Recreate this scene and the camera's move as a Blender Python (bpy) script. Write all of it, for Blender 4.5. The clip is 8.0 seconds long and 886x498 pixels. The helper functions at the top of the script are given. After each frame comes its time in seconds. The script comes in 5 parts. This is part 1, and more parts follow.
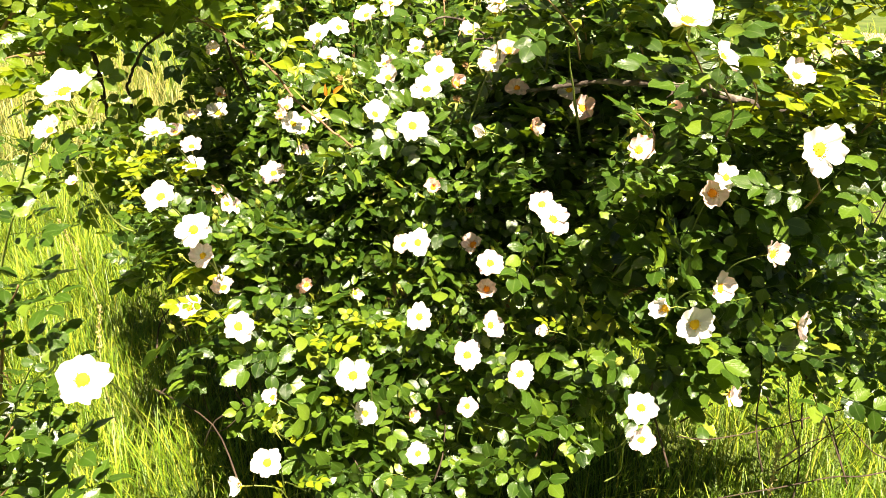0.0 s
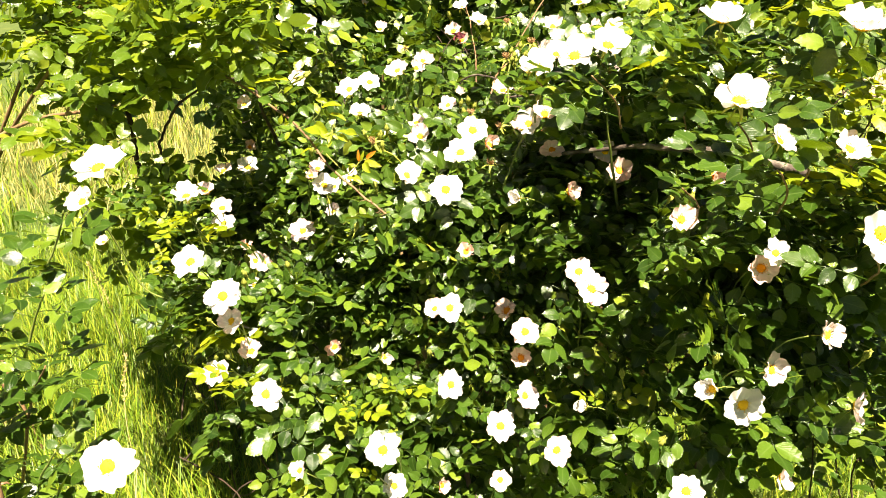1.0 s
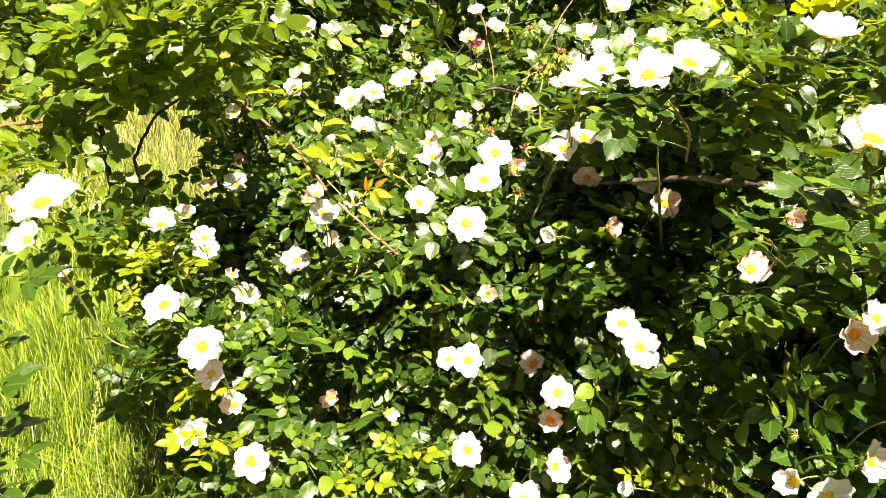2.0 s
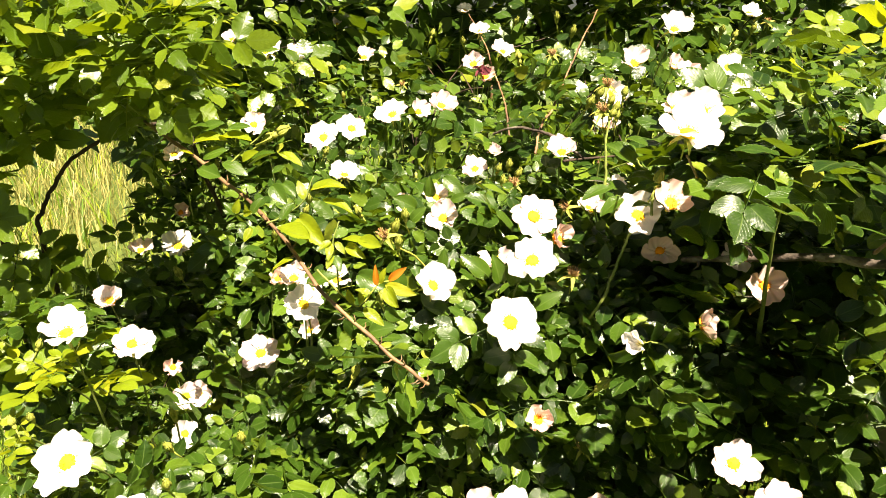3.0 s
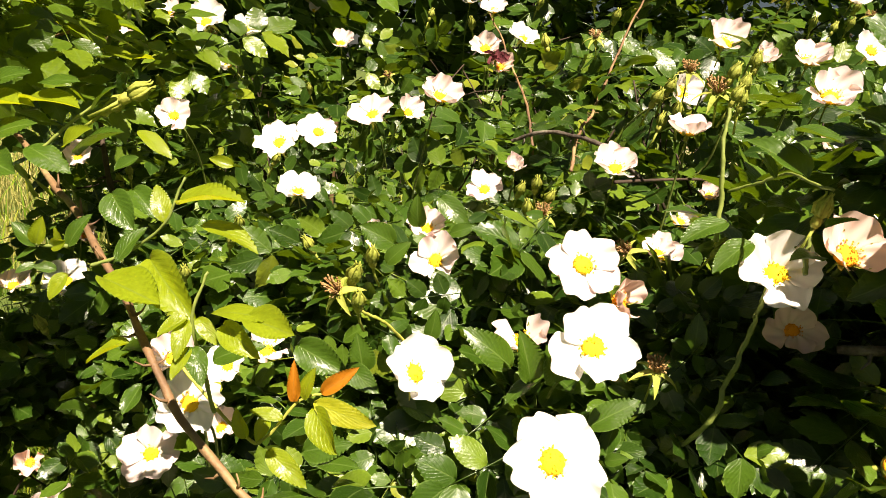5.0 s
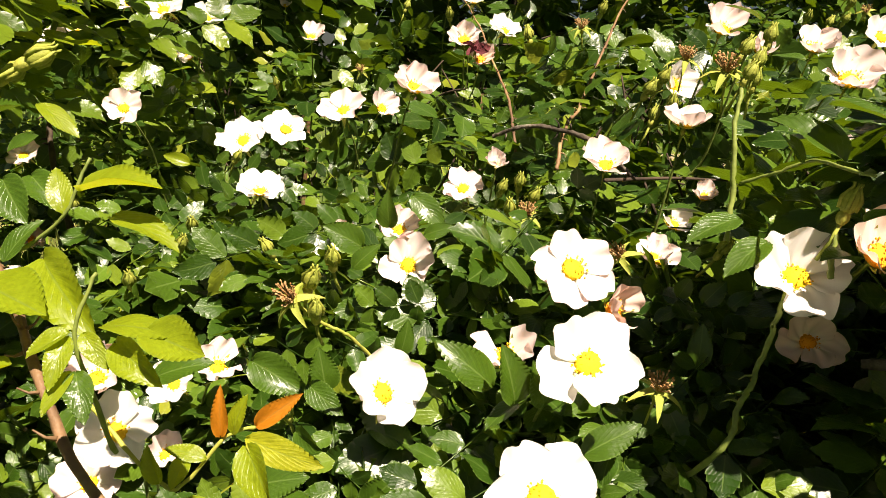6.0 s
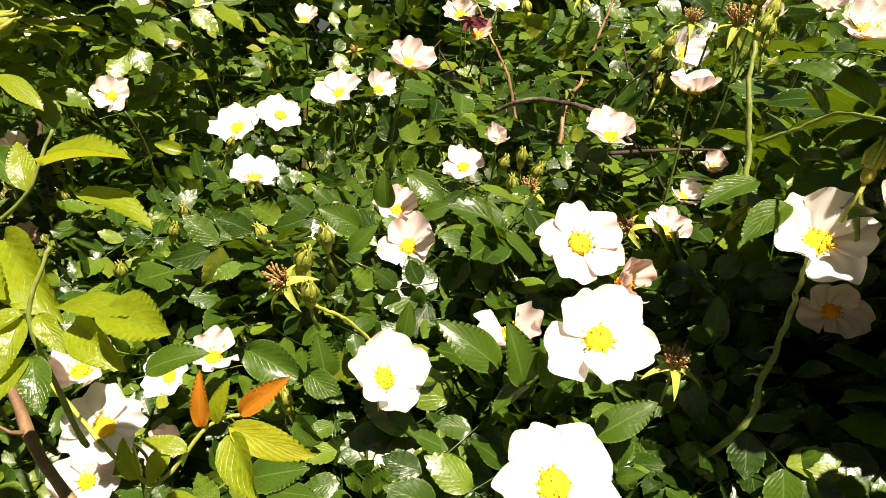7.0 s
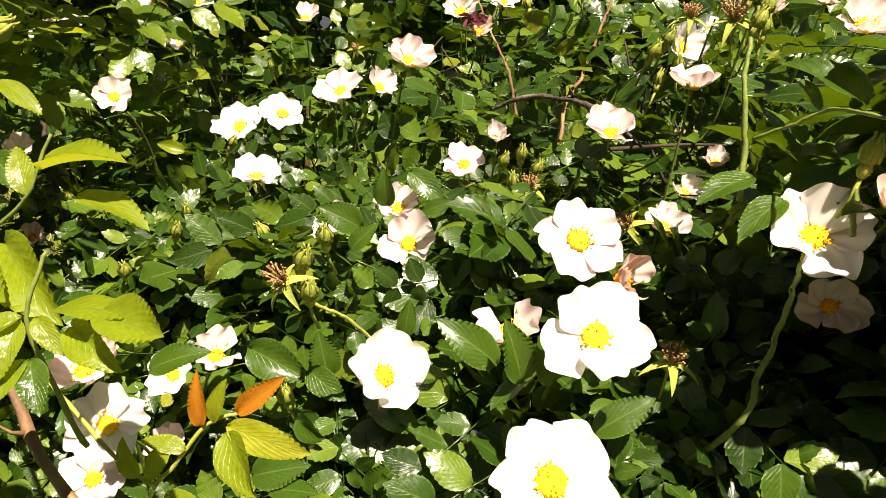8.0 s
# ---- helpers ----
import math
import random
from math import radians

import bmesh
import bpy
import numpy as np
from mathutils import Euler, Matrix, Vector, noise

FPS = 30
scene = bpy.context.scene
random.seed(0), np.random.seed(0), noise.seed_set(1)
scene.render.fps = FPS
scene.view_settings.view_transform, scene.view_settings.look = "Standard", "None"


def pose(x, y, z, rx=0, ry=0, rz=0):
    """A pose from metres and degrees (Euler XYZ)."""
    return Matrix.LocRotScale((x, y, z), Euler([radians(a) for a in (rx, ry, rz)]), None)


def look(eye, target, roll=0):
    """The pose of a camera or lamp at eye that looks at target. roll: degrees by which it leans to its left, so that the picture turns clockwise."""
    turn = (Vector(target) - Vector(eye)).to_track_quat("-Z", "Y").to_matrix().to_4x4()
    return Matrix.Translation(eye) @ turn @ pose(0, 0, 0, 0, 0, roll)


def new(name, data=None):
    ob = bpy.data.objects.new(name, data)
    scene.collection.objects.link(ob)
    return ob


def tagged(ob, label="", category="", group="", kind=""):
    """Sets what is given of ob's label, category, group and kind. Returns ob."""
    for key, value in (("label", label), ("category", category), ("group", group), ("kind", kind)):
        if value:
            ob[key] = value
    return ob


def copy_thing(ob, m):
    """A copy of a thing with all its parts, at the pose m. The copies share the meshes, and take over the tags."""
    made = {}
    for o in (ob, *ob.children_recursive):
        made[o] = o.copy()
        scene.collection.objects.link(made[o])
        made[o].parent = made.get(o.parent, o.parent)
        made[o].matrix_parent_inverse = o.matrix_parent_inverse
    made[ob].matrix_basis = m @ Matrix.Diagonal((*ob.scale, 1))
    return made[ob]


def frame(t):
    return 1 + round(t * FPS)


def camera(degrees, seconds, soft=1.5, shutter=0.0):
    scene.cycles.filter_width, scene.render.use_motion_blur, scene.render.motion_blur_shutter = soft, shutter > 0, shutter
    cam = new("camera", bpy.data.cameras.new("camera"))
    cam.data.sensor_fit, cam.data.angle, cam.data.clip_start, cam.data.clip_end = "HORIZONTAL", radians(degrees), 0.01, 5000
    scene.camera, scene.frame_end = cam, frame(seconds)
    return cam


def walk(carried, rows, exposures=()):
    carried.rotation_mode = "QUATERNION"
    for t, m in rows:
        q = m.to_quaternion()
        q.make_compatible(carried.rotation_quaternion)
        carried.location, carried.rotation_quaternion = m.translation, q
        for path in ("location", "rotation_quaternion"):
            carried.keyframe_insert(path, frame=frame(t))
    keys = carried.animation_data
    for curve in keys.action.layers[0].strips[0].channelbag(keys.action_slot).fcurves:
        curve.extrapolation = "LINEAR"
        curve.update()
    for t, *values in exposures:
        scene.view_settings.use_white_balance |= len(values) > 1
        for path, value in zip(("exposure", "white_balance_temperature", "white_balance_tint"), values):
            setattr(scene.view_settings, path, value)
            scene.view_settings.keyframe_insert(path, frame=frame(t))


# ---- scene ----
cam = camera(65.5, 8.0, soft=0.65)
PATH = [
    (0, (0.079, 0.027, 1.499), (0.048, 1.873, 0.728), -0.4),
    (0.5, (0.074, 0.041, 1.506), (-0.003, 1.893, 0.753), -0.6),
    (1, (0.061, 0.072, 1.538), (-0.034, 1.949, 0.855), -0.7),
    (1.2, (0.055, 0.084, 1.545), (-0.047, 1.963, 0.866), -0.3),
    (2.3, (-0.016, 0.319, 1.532), (-0.066, 2.207, 0.875), 0.7),
    (2.5, (-0.04, 0.38, 1.534), (-0.076, 2.279, 0.906), 0.4),
    (3, (-0.081, 0.511, 1.523), (0.01, 2.414, 0.914), 1.5),
    (3.5, (-0.078, 0.599, 1.505), (-0.043, 2.516, 0.936), 1.6),
    (4, (-0.066, 0.682, 1.482), (0.034, 2.616, 0.983), 3.1),
    (4.5, (-0.065, 0.756, 1.461), (0.004, 2.683, 0.93), 2.9),
    (4.7, (-0.069, 0.775, 1.459), (0.021, 2.701, 0.926), 3.4),
    (5.8, (-0.063, 0.842, 1.438), (0.083, 2.78, 0.965), 4.0),
    (6, (-0.06, 0.85, 1.436), (0.106, 2.782, 0.945), 4.2),
    (6.5, (-0.061, 0.863, 1.424), (0.107, 2.789, 0.912), 3.4),
    (7, (-0.055, 0.867, 1.424), (0.096, 2.792, 0.905), 2.3),
    (7.5, (-0.049, 0.865, 1.425), (0.094, 2.789, 0.899), 1.8),
    (8, (-0.051, 0.865, 1.426), (0.082, 2.788, 0.894), 1.7),
]
walk(cam, [(t, look(eye, target, roll)) for t, eye, target, roll in PATH],
     [(0.0, 2.60, 6850, 15), (1.2, 2.52, 6850, 15), (2.5, 2.42, 6950, 15), (4.0, 2.02, 6950, 15), (8.0, 1.60, 6800, 15)])

# ---- light ----
SUN = Vector((0.16, -0.46, 0.87)).normalized()
world = bpy.data.worlds.new("world")
scene.world = world
world.use_nodes = True
wn = world.node_tree.nodes
sky = wn.new("ShaderNodeTexSky")
sky.sky_type, sky.sun_disc = "NISHITA", False
sky.sun_elevation, sky.sun_rotation = math.asin(SUN.z), math.atan2(SUN.x, SUN.y)
wn["Background"].inputs["Strength"].default_value = 0.0085
world.node_tree.links.new(sky.outputs["Color"], wn["Background"].inputs["Color"])
lamp = bpy.data.lights.new("sun", "SUN")
lamp.energy, lamp.angle, lamp.color = 5.0, radians(0.55), (1.0, 0.90, 0.72)
new("sun", lamp).matrix_basis = look(SUN * 20, (0, 0, 0))

# ---- materials ----
def material(name):
    m = bpy.data.materials.new(name)
    m.use_nodes = True
    nt = m.node_tree
    bs = nt.nodes["Principled BSDF"]
    def node(kind, **ins):
        n = nt.nodes.new(kind)
        for k, v in ins.items():
            n.inputs[k.replace("_", " ")].default_value = v
        return n
    def wire(a, b):
        nt.links.new(a, b)
    return m, nt, bs, node, wire


def ramp(node, wire, fac, stops):
    r = node("ShaderNodeValToRGB")
    e = r.color_ramp.elements
    while len(e) < len(stops):
        e.new(0.5)
    for el, (p, c) in zip(e, stops):
        el.position, el.color = p, (*c, 1)
    wire(fac, r.inputs["Fac"])
    return r.outputs["Color"]


def blend(node, wire, kind, fac, a, b):
    n = node("ShaderNodeMixRGB")
    n.blend_type = kind
    for s, v in ((0, fac), (1, a), (2, b)):
        if hasattr(v, "links"):
            wire(v, n.inputs[s])
        else:
            n.inputs[s].default_value = v if s == 0 else (*v, 1)
    return n.outputs[0]


def leaf_material(name, stops, glow, gloss=0.25, through_share=0.20):
    """Leaf blade: glossy upper face, light passes through; each leaflet has its own tone, veins by the leaf's own UV."""
    m, nt, bs, node, wire = material(name)
    geo = node("ShaderNodeNewGeometry")
    tone = ramp(node, wire, geo.outputs["Random Per Island"], stops)
    uv = node("ShaderNodeTexCoord")
    sep = node("ShaderNodeSeparateXYZ")
    wire(uv.outputs["UV"], sep.inputs[0])
    # side veins: run outwards and forwards from the midrib
    side = node("ShaderNodeMath", ); side.operation = "ABSOLUTE"
    wire(sep.outputs["Y"], side.inputs[0])
    vein = node("ShaderNodeMath"); vein.operation = "MULTIPLY_ADD"
    wire(side.outputs[0], vein.inputs[0]); vein.inputs[1].default_value = -0.55
    wire(sep.outputs["X"], vein.inputs[2])
    wave = node("ShaderNodeMath"); wave.operation = "MULTIPLY"; wave.inputs[1].default_value = 44.0
    wire(vein.outputs[0], wave.inputs[0])
    sine = node("ShaderNodeMath"); sine.operation = "SINE"
    wire(wave.outputs[0], sine.inputs[0])
    rib = node("ShaderNodeMapRange"); rib.inputs["From Min"].default_value = 0.0; rib.inputs["From Max"].default_value = 0.07
    rib.inputs["To Min"].default_value = 1.0; rib.inputs["To Max"].default_value = 0.0
    wire(side.outputs[0], rib.inputs["Value"])
    noise_big = node("ShaderNodeTexNoise", Scale=14.0, Detail=2.0)
    noise_small = node("ShaderNodeTexNoise", Scale=420.0, Detail=2.0)
    obj = uv.outputs["Object"]
    wire(obj, noise_big.inputs["Vector"]); wire(obj, noise_small.inputs["Vector"])
    col = blend(node, wire, "MULTIPLY", 0.45, tone, ramp(node, wire, noise_big.outputs["Fac"], [(0.3, (0.62, 0.66, 0.5)), (0.7, (1.25, 1.2, 1.1))]))
    col = blend(node, wire, "MULTIPLY", 0.3, col, ramp(node, wire, noise_small.outputs["Fac"], [(0.35, (0.6, 0.6, 0.6)), (0.65, (1.2, 1.2, 1.2))]))
    ribc = node("ShaderNodeMath"); ribc.operation = "MULTIPLY"; ribc.inputs[1].default_value = 0.45
    wire(rib.outputs[0], ribc.inputs[0])
    col = blend(node, wire, "MIX", ribc.outputs[0], col, (0.13, 0.19, 0.05))
    shade = ramp(node, wire, sine.outputs[0], [(0.0, (0.80, 0.82, 0.80)), (0.55, (1.06, 1.06, 1.04)), (1.0, (1.1, 1.1, 1.08))])
    col = blend(node, wire, "MULTIPLY", 0.14, col, shade)
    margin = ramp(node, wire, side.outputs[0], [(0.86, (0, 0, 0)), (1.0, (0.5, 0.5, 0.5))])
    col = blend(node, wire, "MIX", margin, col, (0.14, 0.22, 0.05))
    wire(col, bs.inputs["Base Color"])
    bs.inputs["Roughness"].default_value = gloss
    bs.inputs["Specular IOR Level"].default_value = 0.45
    bump = node("ShaderNodeBump", Strength=0.35, Distance=0.0003)
    groove = ramp(node, wire, sine.outputs[0], [(0.0, (0.2, 0.2, 0.2)), (0.35, (0.9, 0.9, 0.9)), (1.0, (1, 1, 1))])
    spine = ramp(node, wire, side.outputs[0], [(0.0, (0, 0, 0)), (0.10, (1, 1, 1))])
    wire(blend(node, wire, "MULTIPLY", 1.0, groove, spine), bump.inputs["Height"])
    puckered = node("ShaderNodeTexNoise", Scale=190.0, Detail=2.0)
    wire(obj, puckered.inputs["Vector"])
    pucker = node("ShaderNodeBump", Strength=0.35, Distance=0.0012)
    wire(puckered.outputs["Fac"], pucker.inputs["Height"]); wire(bump.outputs[0], pucker.inputs["Normal"])
    wire(pucker.outputs[0], bs.inputs["Normal"])
    tr = node("ShaderNodeBsdfTranslucent")
    wire(blend(node, wire, "MIX", 0.75, col, glow), tr.inputs["Color"])
    mix = node("ShaderNodeMixShader", Fac=through_share)
    wire(bs.outputs[0], mix.inputs[1]); wire(tr.outputs[0], mix.inputs[2])
    wire(mix.outputs[0], nt.nodes["Material Output"].inputs["Surface"])
    return m


def petal_material(name, base, edge, glow, heart=(0.86, 0.74, 0.30), reach=0.56):
    m, nt, bs, node, wire = material(name)
    uv = node("ShaderNodeTexCoord")
    sep = node("ShaderNodeSeparateXYZ")
    wire(uv.outputs["UV"], sep.inputs[0])
    info = node("ShaderNodeObjectInfo")
    mottled = node("ShaderNodeTexNoise", Scale=70.0, Detail=3.0)
    wire(uv.outputs["Object"], mottled.inputs["Vector"])
    add = node("ShaderNodeMath"); add.operation = "MULTIPLY_ADD"; add.inputs[1].default_value = 0.5
    wire(mottled.outputs["Fac"], add.inputs[0]); wire(sep.outputs["X"], add.inputs[2])
    add2 = node("ShaderNodeMath"); add2.operation = "MULTIPLY_ADD"; add2.inputs[1].default_value = 0.22
    wire(info.outputs["Random"], add2.inputs[0]); wire(add.outputs[0], add2.inputs[2])
    col = ramp(node, wire, add2.outputs[0], [(0.38, heart), (reach, base), (1.0, base), (1.45, edge)])
    r2 = ramp(node, wire, add2.outputs[0], [(0.7, (0, 0, 0)), (1.0, (1, 1, 1))])
    col = blend(node, wire, "MIX", r2, col, edge)
    wire(col, bs.inputs["Base Color"])
    bs.inputs["Roughness"].default_value = 0.6
    bs.inputs["Specular IOR Level"].default_value = 0.2
    streak = node("ShaderNodeTexWave", Scale=9.0, Distortion=2.0, Detail=1.0)
    streak.bands_direction = "Y"
    wire(uv.outputs["UV"], streak.inputs["Vector"])
    bump = node("ShaderNodeBump", Strength=0.05, Distance=0.0006)
    wire(streak.outputs["Fac"], bump.inputs["Height"]); wire(bump.outputs[0], bs.inputs["Normal"])
    tr = node("ShaderNodeBsdfTranslucent")
    wire(blend(node, wire, "MULTIPLY", 1.0, col, glow), tr.inputs["Color"])
    mix = node("ShaderNodeMixShader", Fac=0.40)
    wire(bs.outputs[0], mix.inputs[1]); wire(tr.outputs[0], mix.inputs[2])
    wire(mix.outputs[0], nt.nodes["Material Output"].inputs["Surface"])
    return m


def solid(name, stops, scale, rough=0.7, bumpy=0.3, island=0.0, through_share=0.0):
    """Plain surface whose tone follows noise at two sizes, and the piece where island is above 0."""
    m, nt, bs, node, wire = material(name)
    tc = node("ShaderNodeTexCoord")
    a = node("ShaderNodeTexNoise", Scale=scale, Detail=5.0, Roughness=0.65)
    b = node("ShaderNodeTexNoise", Scale=scale * 7.3, Detail=3.0)
    wire(tc.outputs["Object"], a.inputs["Vector"]); wire(tc.outputs["Object"], b.inputs["Vector"])
    fac = a.outputs["Fac"]
    if island:
        geo = node("ShaderNodeNewGeometry")
        mx = node("ShaderNodeMixRGB", Fac=island)
        wire(a.outputs["Fac"], mx.inputs[1]); wire(geo.outputs["Random Per Island"], mx.inputs[2])
        fac = mx.outputs[0]
    col = ramp(node, wire, fac, stops)
    col = blend(node, wire, "MULTIPLY", 0.5, col, ramp(node, wire, b.outputs["Fac"], [(0.3, (0.55, 0.55, 0.55)), (0.7, (1.2, 1.2, 1.2))]))
    wire(col, bs.inputs["Base Color"])
    bs.inputs["Roughness"].default_value = rough
    bs.inputs["Specular IOR Level"].default_value = 0.3
    bump = node("ShaderNodeBump", Strength=bumpy, Distance=0.002)
    wire(b.outputs["Fac"], bump.inputs["Height"]); wire(bump.outputs[0], bs.inputs["Normal"])
    if through_share:
        tr = node("ShaderNodeBsdfTranslucent")
        wire(col, tr.inputs["Color"])
        mix = node("ShaderNodeMixShader", Fac=through_share)
        wire(bs.outputs[0], mix.inputs[1]); wire(tr.outputs[0], mix.inputs[2])
        wire(mix.outputs[0], nt.nodes["Material Output"].inputs["Surface"])
    return m


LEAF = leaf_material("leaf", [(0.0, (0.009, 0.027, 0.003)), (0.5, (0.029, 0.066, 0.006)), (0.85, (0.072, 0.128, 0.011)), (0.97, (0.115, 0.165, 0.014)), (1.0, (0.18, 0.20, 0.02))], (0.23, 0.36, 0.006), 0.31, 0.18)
# lighter, more translucent copy of leaf: paints the overhang as sunlit
LIT_LEAF = leaf_material("lit_leaf", [(0.0, (0.03, 0.065, 0.005)), (0.5, (0.07, 0.125, 0.008)), (0.9, (0.13, 0.19, 0.012)), (1.0, (0.22, 0.25, 0.018))], (0.33, 0.44, 0.007), 0.32, 0.36)
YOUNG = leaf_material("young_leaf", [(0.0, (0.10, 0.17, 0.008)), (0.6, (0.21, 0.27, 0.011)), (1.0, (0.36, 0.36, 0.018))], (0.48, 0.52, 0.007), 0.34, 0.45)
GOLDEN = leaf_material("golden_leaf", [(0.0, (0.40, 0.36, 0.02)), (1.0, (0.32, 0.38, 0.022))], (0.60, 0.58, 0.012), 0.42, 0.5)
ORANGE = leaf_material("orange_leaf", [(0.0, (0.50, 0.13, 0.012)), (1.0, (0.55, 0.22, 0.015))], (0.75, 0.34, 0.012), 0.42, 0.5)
WHITE = petal_material("white_petal", (0.78, 0.76, 0.74), (0.78, 0.74, 0.73), (1.0, 0.97, 0.93))
BLUSH = petal_material("blush_petal", (0.77, 0.73, 0.72), (0.79, 0.65, 0.65), (1.0, 0.94, 0.90))
# the orange heart paints the glow of light bounced inside the cups
PINK = petal_material("pink_petal", (0.78, 0.66, 0.58), (0.80, 0.61, 0.56), (1.0, 0.88, 0.80), (0.82, 0.44, 0.10), 0.66)
STAMEN = solid("stamens", [(0.1, (0.50, 0.20, 0.004)), (0.35, (0.78, 0.42, 0.007)), (0.9, (0.84, 0.52, 0.012))], 200, 0.8, 0.2, 0.6)
AMBER = solid("amber_stamens", [(0.1, (0.50, 0.13, 0.004)), (0.35, (0.76, 0.24, 0.006)), (0.9, (0.82, 0.32, 0.010))], 200, 0.8, 0.2, 0.6)
GREEN = solid("green_stem", [(0.3, (0.10, 0.14, 0.03)), (0.7, (0.20, 0.24, 0.05))], 30, 0.55, 0.3)
SEPAL = solid("sepal", [(0.3, (0.28, 0.33, 0.05)), (0.7, (0.48, 0.46, 0.09))], 60, 0.6, 0.3, 0.3, 0.25)
BARK = solid("red_brown_bark", [(0.3, (0.08, 0.045, 0.028)), (0.52, (0.19, 0.11, 0.055)), (0.72, (0.30, 0.24, 0.10))], 25, 0.6, 0.6)
DEAD = solid("grey_bark", [(0.3, (0.02, 0.015, 0.011)), (0.5, (0.065, 0.05, 0.038)), (0.72, (0.26, 0.23, 0.19))], 30, 0.85, 0.9)
TWIG = solid("dark_twig", [(0.3, (0.02, 0.013, 0.009)), (0.7, (0.065, 0.043, 0.028))], 30, 0.8, 0.5)
MAROON = solid("maroon_petal", [(0.3, (0.05, 0.008, 0.012)), (0.7, (0.16, 0.03, 0.04))], 90, 0.7, 0.4, 0.3, 0.15)
WITHERED = solid("withered", [(0.3, (0.30, 0.15, 0.05)), (0.7, (0.50, 0.33, 0.16))], 120, 0.85, 0.5, 0.4, 0.2)
GRASS = solid("grass", [(0.0, (0.045, 0.105, 0.007)), (0.4, (0.115, 0.21, 0.012)), (0.72, (0.22, 0.30, 0.018)), (0.9, (0.34, 0.36, 0.03)), (1.0, (0.52, 0.46, 0.13))], 2.0, 0.42, 0.1, 0.85, 0.28)
HAY = solid("dry_grass", [(0.0, (0.10, 0.14, 0.02)), (0.4, (0.26, 0.26, 0.06)), (0.8, (0.42, 0.37, 0.13)), (1.0, (0.58, 0.50, 0.26))], 2.0, 0.6, 0.1, 0.75, 0.35)
STRAW = solid("straw", [(0.3, (0.42, 0.33, 0.12)), (0.7, (0.60, 0.50, 0.24))], 90, 0.7, 0.3, 0.4, 0.2)
EARTH = solid("meadow_soil", [(0.25, (0.025, 0.045, 0.008)), (0.5, (0.055, 0.085, 0.012)), (0.75, (0.11, 0.125, 0.025))], 1.3, 0.95, 0.8)
DRY = solid("dry_earth", [(0.3, (0.20, 0.15, 0.09)), (0.6, (0.34, 0.26, 0.17)), (0.8, (0.42, 0.36, 0.25))], 1.5, 0.95, 0.8)

# ---- mesh helpers ----
rng = np.random.default_rng(11)
GROUND = 0.14


def mesh_from(name, V, F, mat, UV=None, smooth=True):
    """A mesh of triangles from arrays of corners and faces."""
    me = bpy.data.meshes.new(name)
    V, F = np.asarray(V, np.float32), np.asarray(F, np.int32)
    me.vertices.add(len(V)); me.vertices.foreach_set("co", V.ravel())
    me.loops.add(F.size); me.loops.foreach_set("vertex_index", F.ravel())
    me.polygons.add(len(F)); me.polygons.foreach_set("loop_start", np.arange(0, F.size, 3, dtype=np.int32))
    if UV is not None:
        layer = me.uv_layers.new(name="UVMap")
        layer.data.foreach_set("uv", np.asarray(UV, np.float32)[F.ravel()].ravel())
    me.polygons.foreach_set("use_smooth", np.full(len(F), smooth))
    me.materials.append(mat)
    me.update(calc_edges=True)
    return me


def join(pieces):
    """Joins (V, F, UV) pieces into one."""
    V, F, U, n = [], [], [], 0
    for v, f, u in pieces:
        V.append(v); F.append(np.asarray(f) + n); U.append(u); n += len(v)
    return np.concatenate(V), np.concatenate(F), np.concatenate(U)


def tube(points, radii, sides=6):
    """A round, tapering stem along points."""
    P = np.asarray(points, float)
    R = np.broadcast_to(np.asarray(radii, float), (len(P),))
    T = np.gradient(P, axis=0)
    T /= np.linalg.norm(T, axis=1)[:, None] + 1e-9
    ref = np.array([0.31, 0.9, 0.2]) if abs(T[0][1]) < 0.8 else np.array([1.0, 0.1, 0.2])
    A = np.cross(T, ref); A /= np.linalg.norm(A, axis=1)[:, None]
    B = np.cross(T, A)
    ang = np.arange(sides) * 2 * math.pi / sides
    V = (P[:, None] + R[:, None, None] * (np.cos(ang)[None, :, None] * A[:, None] + np.sin(ang)[None, :, None] * B[:, None])).reshape(-1, 3)
    F = []
    for i in range(len(P) - 1):
        for k in range(sides):
            a, b = i * sides + k, i * sides + (k + 1) % sides
            F += [(a, b, a + sides), (b, b + sides, a + sides)]
    for k in range(1, sides - 1):
        F += [(0, k + 1, k), ((len(P) - 1) * sides, (len(P) - 1) * sides + k, (len(P) - 1) * sides + k + 1)]
    return V, np.array(F), np.zeros((len(V), 2))


def bent(points, n=14, wobble=0.0, seed=0):
    """A smooth line (Catmull-Rom) through a few points, with a slight waver."""
    P = np.array([points[0], *points, points[-1]], float)
    out = []
    for i in range(1, len(P) - 2):
        for s in np.linspace(0, 1, n, endpoint=False):
            a, b, c, d = P[i - 1:i + 3]
            out.append(0.5 * (2 * b + (c - a) * s + (2 * a - 5 * b + 4 * c - d) * s * s + (3 * b - a - 3 * c + d) * s ** 3))
    out.append(P[-2])
    out = np.array(out)
    if wobble:
        r = np.random.default_rng(seed)
        k = r.normal(0, wobble, out.shape)
        k = (k + np.roll(k, 1, 0) + np.roll(k, -1, 0)) / 3
        k[0] = k[-1] = 0
        out += k
    return out


